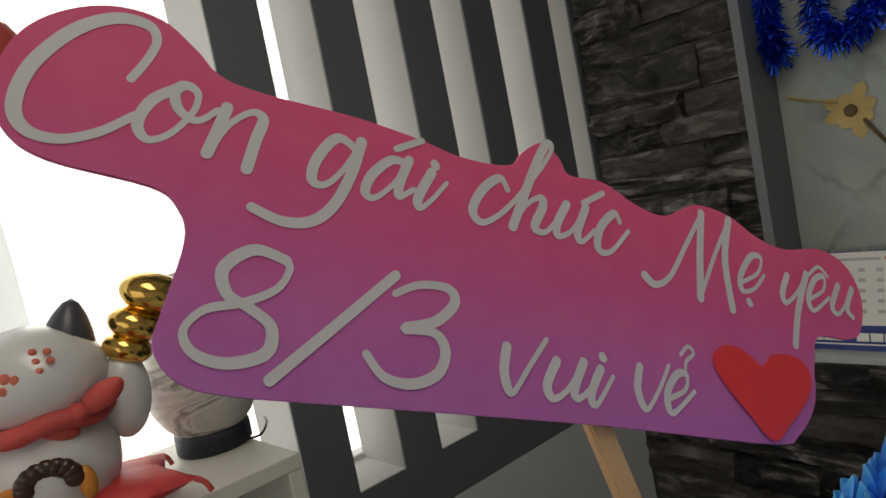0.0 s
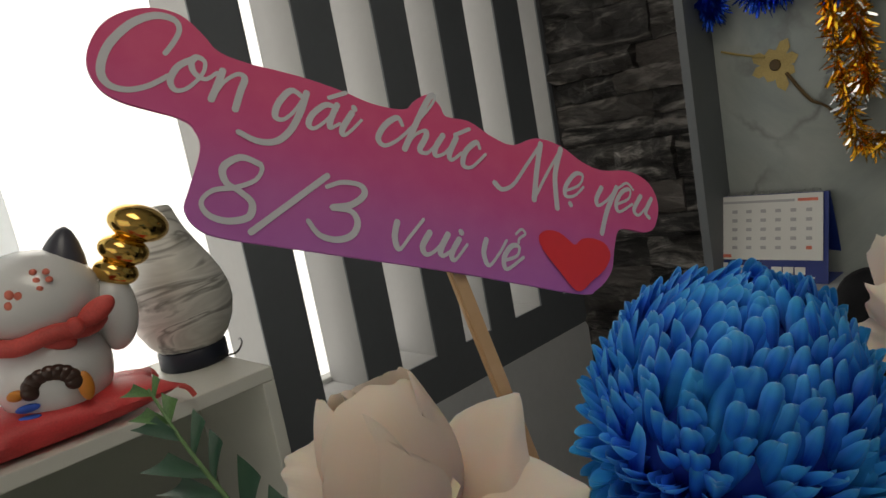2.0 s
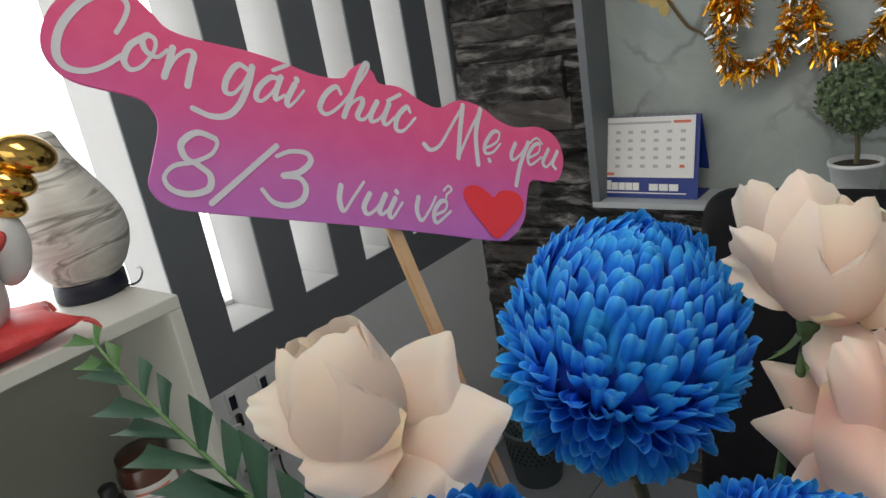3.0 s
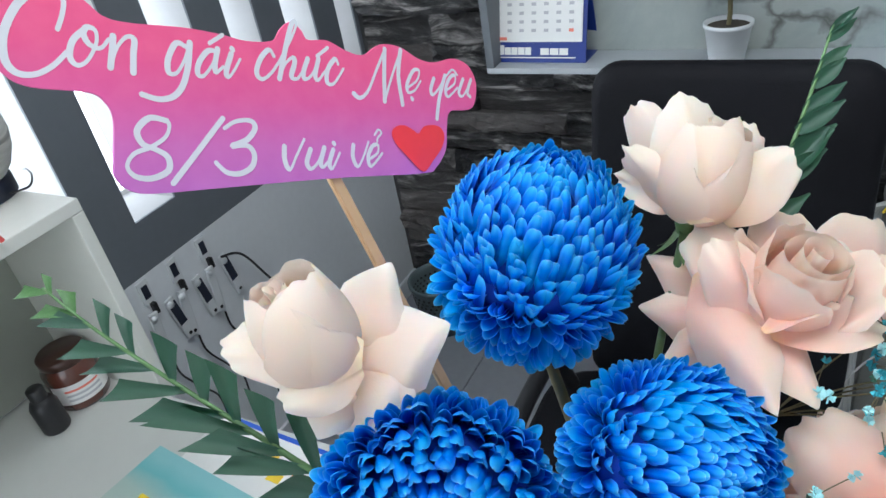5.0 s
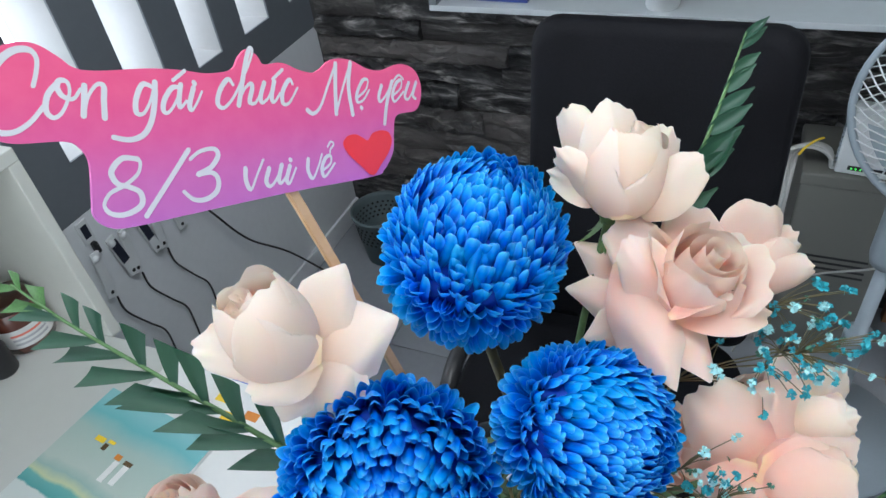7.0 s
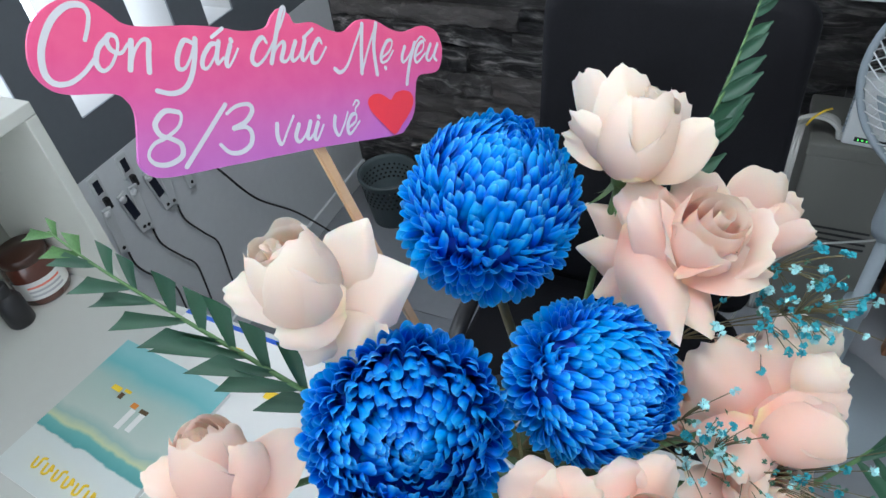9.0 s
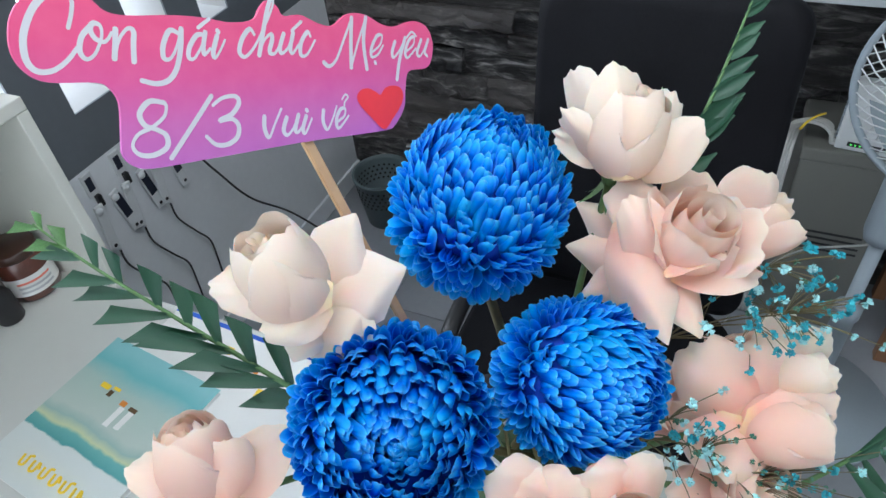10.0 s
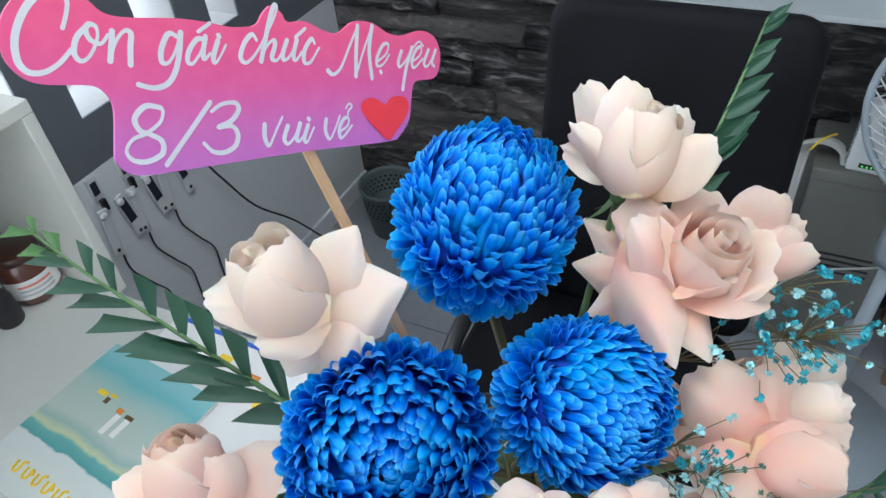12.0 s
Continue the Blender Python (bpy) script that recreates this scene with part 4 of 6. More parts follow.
coil = thing("cable_coil", (0.785, 2.02, 0.632), "coil of pale network cable with a yellow tie", "cable")
for k in range(6):
    w, h = 0.060 - 0.004 * k, 0.052 - 0.004 * k
    arc = [(0.045 - w + w * math.cos(a) * 1.0, -0.045 + 0.009 * k, 0.010 + h * math.sin(a) + 0.004 * (k % 2)) for a in [math.pi * q / 7 for q in range(8)]]
    tail = [(-0.082 + 0.008 * k, -0.065, -0.04), (-0.086 + 0.009 * k, -0.075, -0.16), (-0.080 + 0.009 * k, -0.075, -0.36), (-0.07 + 0.010 * k, -0.07, -0.627)]
    part("loop", tube(smooth_path([(0.075, -0.03 + 0.006 * k, 0.016)] + arc + tail, 6), 0.0052, 7), M_CABLE, coil, smooth=True)
part("tie", tube(smooth_path([(-0.035, -0.052, 0.040), (-0.025, -0.052, 0.062), (-0.005, -0.035, 0.074), (0.015, -0.01, 0.070)]), 0.003, 6), M_YELLOW, coil, "yellow tie")

FANX, FANY = 0.942, 1.66
fan = thing("pedestal_fan", (FANX, FANY, 0.0), "white and grey pedestal fan with a wire cage", "fan")
part("base", lathe([(0.0, 0.0), (0.205, 0.0), (0.210, 0.008), (0.200, 0.020), (0.060, 0.042), (0.035, 0.060), (0.0, 0.060)], 48), M_GREYPL, fan, smooth=True)
part("pole", lathe([(0.026, 0.05), (0.026, 0.36), (0.031, 0.365), (0.031, 0.40), (0.016, 0.41), (0.016, 0.66), (0.0, 0.66)], 24), M_GREYPL, fan, smooth=True)
part("neck", lathe([(0.0, 0.61), (0.034, 0.615), (0.040, 0.64), (0.040, 0.78), (0.030, 0.85), (0.0, 0.86)], 24), M_GREYPL, fan, smooth=True)
FC = Matrix.Translation((0.055, -0.02, 0.990)) @ pose(0, 0, 0, 84, 0, -18)
part("motor_housing", lathe([(0.0, -0.15), (0.05, -0.145), (0.075, -0.10), (0.078, -0.02), (0.0, -0.01)], 28, m=FC), M_WHITEPL, fan, smooth=True)
part("hub", lathe([(0.0, 0.075), (0.045, 0.072), (0.05, 0.066), (0.05, 0.055), (0.0, 0.055)], 28, m=FC), M_GREYPL, fan, smooth=True)
cage = part("cage", tube([FC @ Vector((0.215 * math.cos(a), 0.215 * math.sin(a), 0.0)) for a in [2 * math.pi * k / 48 for k in range(48)]], 0.008, 8, closed=True), M_GREYPL, fan, "blue-grey cage rim", smooth=True)
wires = []
for side, depth in ((1, 0.075), (-1, 0.075)):
    for k in range(54):
        a = 2 * math.pi * k / 54
        pts = []
        for q in range(6):
            s = q / 5
            rr = 0.045 + (0.213 - 0.045) * s
            aa = a + 0.35 * (1 - s) * side
            pts.append(FC @ Vector((rr * math.cos(aa), rr * math.sin(aa), side * depth * (1 - s ** 2.6))))
        part("wire", tube(pts, 0.0015, 4), M_WHITEPL, cage)
for k in range(3):
    a0 = 2 * math.pi * k / 3
    bl = grid_mesh("blade", lambda u, v: FC @ Vector(((0.04 + 0.15 * v) * math.cos(a0 + (u - 0.5) * (0.5 + 0.9 * v)), (0.04 + 0.15 * v) * math.sin(a0 + (u - 0.5) * (0.5 + 0.9 * v)), 0.03 * (u - 0.5))), 8, 6, M_GREYPL)
    part("blade", bl, None, fan)
cord = thing("white_cord", (0.80, 1.86, 0.30), "thin white cord strung across the equipment case", "cable")
part("cord", tube(smooth_path([(0.24, -0.14, 0.32), (0.16, -0.08, 0.20), (0.03, 0.02, 0.05), (-0.06, 0.0, -0.06), (-0.10, 0.02, -0.2965)]), 0.003, 6), M_CABLE, cord)
stool = thing("wooden_stool", (1.28, 2.02, 0.0), "brown wooden stool behind the fan", "stool")
part("seat", boxed(-0.17, 0.17, -0.15, 0.15, 0.40, 0.43, 0.005), M_BROWN, stool)
for sx in (-1, 1):
    for sy in (-1, 1):
        part("leg", boxed(sx * 0.15 - 0.018, sx * 0.15 + 0.018, sy * 0.13 - 0.018, sy * 0.13 + 0.018, 0.0, 0.40, 0.003), M_BROWN, stool)
part("apron", boxed(-0.15, 0.15, -0.145, -0.125, 0.30, 0.40, 0.002), M_BROWN, stool)

# ---------------------------------------------------------------- the bouquet
FOAM = Vector((0.46, 0.61, 1.09))
pot = thing("flower_pot", (0.46, 0.61, 0.75), "dark paper-wrapped pot holding the bouquet on the desk", "pot")
part("body", lathe([(0.0, 0.0), (0.085, 0.0), (0.090, 0.004), (0.112, 0.30), (0.116, 0.335), (0.110, 0.335), (0.104, 0.30), (0.0, 0.30)], 40), M_KRAFT, pot, smooth=True)
part("foam", lathe([(0.103, 0.301), (0.100, 0.330), (0.0, 0.338)], 32), M_TOPIARY, pot, "dark green flower foam")


def strap_petal(k):
    rg = random.Random(100 + k)
    bend, twist, tipw, hood = rg.uniform(0.16, 0.28), rg.uniform(-0.12, 0.12), rg.uniform(0.68, 0.80), rg.uniform(0.02, 0.30)
    depth = rg.uniform(0.16, 0.30)

    def fn(u, v):
        s = 1 - (1 - v) ** 1.7
        w = 0.50 + 0.50 * math.sin(min(1.0, s / tipw) * math.pi / 2)
        if s > tipw:
            w *= max(0.10, max(0.0, 1 - ((s - tipw) / (1 - tipw)) ** 1.9) ** 0.55)
        e = 2 * u - 1
        return ((u - 0.5) * w + twist * s * s * 0.4, s, depth * (1 - 0.55 * s) * e * e * w + bend * s * s + hood * max(0.0, s - 0.6) ** 2 * 2)
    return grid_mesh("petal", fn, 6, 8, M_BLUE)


STRAPS = [strap_petal(k) for k in range(7)]


def stem(name, parent, inverse, start, end, radius, material, sag=0.02, knots=False):
    a, b = Vector(start), Vector(end)
    mid = a.lerp(b, 0.5) + Vector((0.3, -0.2, 0)) * sag
    pts = [inverse @ p for p in smooth_path([a, mid, b], 10)]
    bm = tube(pts, radius, 9)
    if knots:
        for i in (4, 9, 13):
            blob(bm, pts[i] + Vector((radius, 0, 0)), (radius * 1.3,) * 3, 0, None, 8, 6)
    return part(name, bm, material, parent, smooth=True)


def mum(centre, axis, R, seed, squash=1.0, n=300, crown_n=260):
    rg = random.Random(seed)
    m = frame_matrix(centre, Vector(axis).orthogonal(), axis)
    ob = thing("chrysanthemum", m, "large dyed-blue incurved chrysanthemum bloom", "flower", "blue chrysanthemums")
    # dark filler ball added inside to block light in the gaps between petals
    part("filler_core", lathe([(R * 0.78 * math.sin(math.pi * i / 12), -R * 0.76 * squash * math.cos(math.pi * i / 12)) for i in range(1, 12)], 24), M_BLUE_FILLER, ob, smooth=True)
    small = bmesh.new()
    for i in range(n + crown_n):
        f = (i + 0.5) / (n + crown_n)
        th = radians(2 + 140 * f ** 0.72) + rg.gauss(0, 0.02)
        az = i * 2.399963 + rg.gauss(0, 0.07)
        d = Vector((math.sin(th) * math.cos(az), math.sin(th) * math.sin(az), math.cos(th)))
        td = Vector((-math.cos(th) * math.cos(az), -math.cos(th) * math.sin(az), math.sin(th)))
        deg = math.degrees(th)
        lean = radians(np.interp(deg, [0, 25, 60, 95, 115, 142], [14, 34, 44, 38, 12, -20]) + rg.gauss(0, 11))
        p = math.cos(lean) * d + math.sin(lean) * td + Vector((rg.gauss(0, 0.07), rg.gauss(0, 0.07), rg.gauss(0, 0.05)))
        L = R * np.interp(deg, [0, 20, 60, 110, 142], [0.22, 0.33, 0.46, 0.52, 0.56]) * rg.uniform(0.9, 1.1)
        W = R * np.interp(deg, [0, 20, 60, 110, 142], [0.092, 0.106, 0.126, 0.142, 0.155]) * rg.uniform(0.85, 1.12)
        tip = R * np.interp(deg, [0, 12, 40, 142], [0.96, 0.97, 1.0, 1.0]) * rg.uniform(0.94, 1.045)
        o = d * (tip - L * math.cos(lean) * 0.95) - td * L * math.sin(lean) * 0.55
        o.z *= squash
        pm = frame_matrix(o, p, td, (W, L, L))
        pick = STRAPS[rg.randrange(7)]
        if i < crown_n:
            tmp = pick.copy()
            tmp.transform(pm)
            small.from_mesh(tmp)
            bpy.data.meshes.remove(tmp)
        else:
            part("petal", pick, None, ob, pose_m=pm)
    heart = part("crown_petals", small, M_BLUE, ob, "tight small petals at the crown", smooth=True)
    heart["kind"] = "stuff"
    inv = m.inverted()
    st = stem("stem", ob, inv, Vector(centre) - Vector(axis) * R * 0.55, FOAM + Vector((rg.uniform(-0.06, 0.06), rg.uniform(-0.05, 0.05), -0.03)), 0.0045, M_BROWN_STEM, 0.02, True)
    return ob


mum((0.415, 0.678, 1.360), (0.30, 0.02, 0.95), 0.075, 1, 1.06, 300, 520)
mum((0.406, 0.509, 1.275), (0.42, -0.58, 0.70), 0.079, 2, 0.85, 300, 540)
mum((0.523, 0.606, 1.262), (0.78, -0.36, 0.51), 0.068, 3, 0.95, 300, 460)


def rose_sheet(name, seed, p0, p1, p2, p3, half_angle, flat, point, edge, ruffle, material):
    """A rose petal wrapped round the bloom's axis: p0..p3 shape its (radius, height) line, edge rolls its rims outwards."""
    rg = random.Random(seed)
    ph, skew = rg.uniform(0, 6), rg.uniform(-0.12, 0.12)

    def line(s):
        a, b, c, d = (1 - s) ** 3, 3 * s * (1 - s) ** 2, 3 * s * s * (1 - s), s ** 3
        return a * p0[0] + b * p1[0] + c * p2[0] + d * p3[0], a * p0[1] + b * p1[1] + c * p2[1] + d * p3[1]

    def fn(u, v):
        e = 2 * u - 1
        s = 1 - (1 - v) ** 1.35
        rim = 0.98 - 0.10 * e * e - 0.16 * e ** 6 + point * 0.055 * math.exp(-((e - skew) / 0.18) ** 2)
        rim += ruffle * (0.030 * math.sin(e * 5 + ph) + 0.020 * math.sin(e * 11 + 2 * ph))
        st = s * rim
        r, z = line(st)
        r2, z2 = line(st + 0.01)
        tr, tz = r2 - r, z2 - z
        k = math.hypot(tr, tz) or 1.0
        nr, nz = tz / k, -tr / k
        q = max(0.0, (s - 0.55) / 0.45)
        w = (0.42 + 0.58 * math.sin(min(1.0, s / 0.62) * math.pi / 2)) * max(0.80, (1 - q ** 3.0) ** 0.5)
        a = e * half_angle * w
        rc = flat if flat else max(0.12, r)
        roll = edge * (0.8 * abs(e) ** 3 * s * s + 0.75 * max(0.0, s - 0.70) ** 2 * 8 * (1 - 0.4 * math.cos(e * 3 + ph)))
        roll += ruffle * (0.026 * math.sin(e * 4 + ph) * s * s + 0.014 * math.sin(s * 8 + e * 3 + ph)) + 0.035 * e * s
        r, z = r + nr * roll, z + nz * roll
        return (rc * math.sin(a), r - rc * (1 - math.cos(a)), z)
    return grid_mesh(name, fn, 18, 16, material)


LINES = {
    "inner": ((0.07, 0.0), (0.42, 0.08), (0.40, 0.80), (0.18, 1.00), 2.2, 0.0, 0.05, 0.05, 0.6),
    "wrap": ((0.08, 0.0), (0.55, 0.04), (0.48, 0.76), (0.25, 0.98), 1.90, 0.0, 0.05, 0.07, 0.6),
    "cup": ((0.10, 0.0), (0.58, 0.04), (0.52, 0.70), (0.42, 1.00), 1.5, 0.0, 0.4, 0.08, 1.0),
    "wide": ((0.10, 0.0), (0.66, 0.02), (0.54, 0.60), (0.70, 0.98), 1.25, 0.0, 0.6, 0.15, 1.4),
    "back": ((0.10, 0.0), (0.48, -0.02), (0.80, 0.06), (1.14, -0.20), 0.70, 0.80, 1.3, 0.15, 1.1),
}


def scroll(seed, material, girth):
    """The rolled heart of a rose: one long petal wound three times round the axis, its rim waved."""
    rg = random.Random(seed)
    ph = rg.uniform(0, 6)

    def fn(u, v):
        a = u * 6.6 * math.pi
        r = (0.020 + girth * u + 0.018 * math.sin(a * 1.5 + ph)) * (0.30 + 0.70 * math.sin(min(1.0, v / 0.55) * math.pi / 2))
        r *= 1 - 0.16 * max(0.0, v - 0.7) / 0.3 + 0.10 * max(0.0, v - 0.93) / 0.07
        z = v * (0.98 - 0.10 * u * u + 0.030 * math.sin(a * 1.33 + ph))
        return (r * math.cos(a), r * math.sin(a), z)
    return grid_mesh("petal", fn, 110, 12, material)


ROSE_KINDS = {}
for tone, mat in (("pink", M_ROSE), ("ivory", M_CREAM)):
    ROSE_KINDS[tone] = {kind: [rose_sheet("petal", 20 + 7 * n + k, *shape, mat) for k in range(3)] for n, (kind, shape) in enumerate(LINES.items())}
    ROSE_KINDS[tone]["scroll"] = [scroll(60 + k, mat, 0.185) for k in range(2)]
    ROSE_KINDS[tone]["full_scroll"] = [scroll(64 + k, mat, 0.36) for k in range(2)]
SEPAL = grid_mesh("sepal", lambda u, v: ((u - 0.5) * 0.30 * (1 - v) ** 0.7, v, 0.25 * v * v - 0.06 * math.sin(v * 3)), 4, 6, M_STEM)


def fan_petal(seed, style, cup, material):
    """A loose outer petal of unit length and width: star petals fold back to a point, round ones end in a waved rim."""
    rg = random.Random(seed)
    ph, lean = rg.uniform(0, 6), rg.uniform(-0.15, 0.15)

    def fn(u, v):
        e = 2 * u - 1
        if style == "star":
            rim = 1.03 - 0.50 * abs(e - 0.3 * lean) ** 1.15 + 0.012 * math.sin(e * 7 + ph)
            w = 0.34 + 0.66 * math.sin(min(1.0, v / 0.72) * math.pi / 2)
            fold = -0.09 * max(0.0, v - 0.62) ** 2 / 0.14 - 0.05 * abs(e) ** 3 * v
        else:
            rim = 1.0 - 0.10 * e * e - 0.20 * e ** 6 + 0.022 * math.sin(e * 5 + ph) + 0.014 * math.sin(e * 12 + 2 * ph) + 0.05 * math.exp(-((e - lean) / 0.10) ** 2)
            w = (0.36 + 0.64 * math.sin(min(1.0, v / 0.58) * math.pi / 2)) * (1 - 0.14 * max(0.0, (v - 0.75) / 0.25) ** 2)
            fold = 0.05 * math.sin(v * 3.1) - 0.13 * max(0.0, v - 0.72) ** 2 / 0.08 * (0.7 + 0.5 * math.sin(e * 4 + ph))
        y = v * rim
        z = cup * (e * e) * w * (0.55 + 0.45 * v) + fold + 0.028 * math.sin(e * 4.2 + ph) * v + 0.018 * math.sin(v * 9 + e * 3 + ph)
        return (e * 0.5 * w + lean * 0.25 * v * v, y, z)
    return grid_mesh("petal", fn, 20, 18, material)


# count, kind, size of the wrapped petals at the heart of a bloom
CORE_TIGHT = ((1, "scroll", 1.0), (3, "inner", 0.99), (4, "wrap", 0.97))
CORE_OPEN = ((1, "full_scroll", 1.0), (4, "cup", 0.86), (2, "wide", 0.84))
CORE_SMALL = ((1, "scroll", 1.0), (3, "inner", 0.99), (3, "wrap", 0.97))
ROUNDED = ((1, "full_scroll", 1.0), (4, "cup", 1.0), (3, "wide", 0.9), (3, "back", 0.90))


def rose(base, axis, R, seed, tone, label, plan, spin=0.0, outer=()):
    """A garden rose: a rolled heart of wrapped petals and loose outer petals (foot, tip, face, width, style, cup); R is the cup's height."""
    rg = random.Random(seed)
    ax = Vector(axis).normalized()
    base = Vector(base)
    m = frame_matrix(base, ax.orthogonal(), ax)
    inv = m.inverted()
    ob = thing("rose", m, label, "flower", "roses in the bouquet")
    kinds = ROSE_KINDS[tone]
    az = spin
    for count, kind, size in plan:
        for k in range(count):
            a = az + 2 * math.pi * k / count + rg.gauss(0, 0.12)
            tip = Matrix.Rotation(rg.gauss(0, 0.05), 4, "X") @ Matrix.Rotation(rg.gauss(0, 0.04), 4, "Y")
            s = R * size * rg.uniform(0.96, 1.05)
            part("petal", rg.choice(kinds[kind]), None, ob, pose_m=Matrix.Rotation(a, 4, "Z") @ tip @ Matrix.Diagonal((s, s, s, 1.0)))
        az += 2.399963
    for k, (foot, end, face, width, style, cup) in enumerate(outer):
        span = Vector(end) - Vector(foot)
        petal = fan_petal(seed * 31 + k, style, cup, M_ROSE if tone == "pink" else M_CREAM)
        part("petal", petal, None, ob, pose_m=inv @ frame_matrix(Vector(foot), span, face, (width, span.length, width)))
    for k in range(5):
        a = 2 * math.pi * k / 5 + seed
        rad = Vector((math.cos(a), math.sin(a), 0))
        t = radians(150 + rg.uniform(-15, 15))
        part("sepal", SEPAL, None, ob, "green sepal", pose_m=frame_matrix(rad * 0.05 * R - Vector((0, 0, 0.06 * R)), math.cos(t) * Vector((0, 0, 1)) + math.sin(t) * rad, Vector((0, 0, 1)), (R * 0.45, R * 0.42, R * 0.42)))
    part("hip", lathe([(0.0, -0.20 * R), (0.06 * R, -0.18 * R), (0.11 * R, -0.06 * R), (0.12 * R, 0.0)], 16), M_STEM, ob, smooth=True)
    stem("stem", ob, inv, base - ax * R * 0.15, FOAM + Vector((rg.uniform(-0.07, 0.07), rg.uniform(-0.06, 0.06), -0.03)), 0.0032, M_STEM, -0.07)
    return ob


IV, PK = "open ivory rose with a tight heart and loose outer petals", "open blush-pink garden rose with reflexed petals"
rose((0.329, 0.539, 1.345), (-0.238, -0.028, 0.971), 0.074, 1, "ivory", IV, CORE_TIGHT, 0.5, (
    ((0.337, 0.559, 1.359), (0.351, 0.597, 1.394), (0.444, -0.613, 0.654), 0.046, "star", -0.1),
    ((0.340, 0.550, 1.345), (0.389, 0.588, 1.359), (0.419, -0.547, 0.725), 0.06, "star", -0.08),
    ((0.335, 0.547, 1.340), (0.382, 0.544, 1.320), (0.464, -0.672, 0.577), 0.052, "star", -0.12),
    ((0.338, 0.542, 1.344), (0.369, 0.519, 1.317), (0.393, -0.768, 0.506), 0.052, "star", -0.16),
    ((0.338, 0.536, 1.344), (0.334, 0.507, 1.324), (0.303, -0.805, 0.511), 0.04, "star", -0.15),
    ((0.358, 0.540, 1.370), (0.288, 0.503, 1.389), (0.112, -0.587, 0.802), 0.046, "round", -0.14),
    ((0.356, 0.538, 1.364), (0.322, 0.502, 1.366), (0.148, -0.661, 0.736), 0.042, "round", -0.25)))
rose((0.502, 0.765, 1.344), (0.190, 0.287, 0.939), 0.076, 2, "ivory", IV, CORE_TIGHT, 0.8, (
    ((0.500, 0.764, 1.353), (0.459, 0.785, 1.426), (-0.154, -0.777, 0.611), 0.04, "round", -0.3),
    ((0.526, 0.758, 1.351), (0.566, 0.777, 1.397), (0.446, -0.330, 0.832), 0.044, "round", -0.12),
    ((0.519, 0.770, 1.349), (0.539, 0.809, 1.402), (0.574, -0.530, 0.624), 0.046, "round", -0.22),
    ((0.519, 0.742, 1.358), (0.496, 0.787, 1.434), (0.355, -0.657, 0.665), 0.058, "round", -0.4),
    ((0.501, 0.767, 1.356), (0.454, 0.754, 1.383), (0.328, -0.923, 0.203), 0.028, "round", 0.25),
    ((0.508, 0.757, 1.353), (0.459, 0.754, 1.402), (-0.236, -0.834, 0.499), 0.032, "round", -0.35)))
rose((0.567, 0.734, 1.290), (0.356, -0.082, 0.931), 0.072, 3, "pink", PK, CORE_OPEN, 1.1, (
    ((0.564, 0.738, 1.289), (0.511, 0.748, 1.350), (0.263, -0.695, 0.669), 0.052, "round", -0.1),
    ((0.576, 0.747, 1.291), (0.563, 0.789, 1.345), (0.331, -0.591, 0.736), 0.058, "round", 0.1),
    ((0.582, 0.746, 1.294), (0.618, 0.778, 1.319), (0.501, -0.499, 0.707), 0.06, "round", 0.1),
    ((0.567, 0.703, 1.298), (0.525, 0.718, 1.355), (0.043, -0.685, 0.727), 0.046, "round", -0.18),
    ((0.548, 0.739, 1.282), (0.478, 0.745, 1.319), (0.263, -0.695, 0.669), 0.046, "star", -0.1),
    ((0.548, 0.732, 1.278), (0.479, 0.716, 1.293), (0.355, -0.657, 0.665), 0.048, "star", -0.1),
    ((0.548, 0.724, 1.276), (0.500, 0.692, 1.267), (0.376, -0.716, 0.588), 0.044, "star", -0.1),
    ((0.521, 0.730, 1.327), (0.576, 0.644, 1.290), (0.248, -0.796, 0.552), 0.058, "star", -0.32),
    ((0.559, 0.714, 1.309), (0.600, 0.667, 1.276), (0.506, -0.647, 0.570), 0.044, "star", -0.3),
    ((0.566, 0.702, 1.304), (0.632, 0.728, 1.303), (0.388, -0.196, 0.901), 0.05, "round", 0.18),
    ((0.564, 0.689, 1.311), (0.603, 0.714, 1.325), (0.076, 0.250, 0.965), 0.022, "round", 0.2)))
rose((0.608, 0.837, 1.228), (0.745, 0.387, 0.543), 0.06, 4, "pink", PK, CORE_SMALL, 1.4, (
    ((0.604, 0.827, 1.242), (0.631, 0.862, 1.301), (0.419, -0.547, 0.725), 0.06, "round", -0.35),
    ((0.611, 0.814, 1.241), (0.673, 0.837, 1.258), (0.480, -0.724, 0.497), 0.038, "round", -0.3),
    ((0.606, 0.832, 1.232), (0.656, 0.873, 1.267), (0.501, -0.499, 0.707), 0.046, "round", -0.2)))
rose((0.645, 0.652, 1.195), (0.978, 0.137, 0.156), 0.068, 5, "pink", PK, CORE_TIGHT, 1.7, (
    ((0.648, 0.654, 1.206), (0.597, 0.680, 1.248), (0.036, -0.617, 0.786), 0.068, "round", -0.3),
    ((0.654, 0.660, 1.205), (0.662, 0.715, 1.242), (0.304, -0.521, 0.798), 0.06, "round", -0.25),
    ((0.643, 0.650, 1.213), (0.642, 0.603, 1.189), (0.211, -0.833, 0.511), 0.07, "round", -0.32),
    ((0.646, 0.641, 1.217), (0.717, 0.651, 1.204), (0.569, -0.718, 0.402), 0.062, "round", -0.3),
    ((0.650, 0.655, 1.206), (0.712, 0.690, 1.221), (0.408, -0.255, 0.876), 0.05, "round", -0.2)))
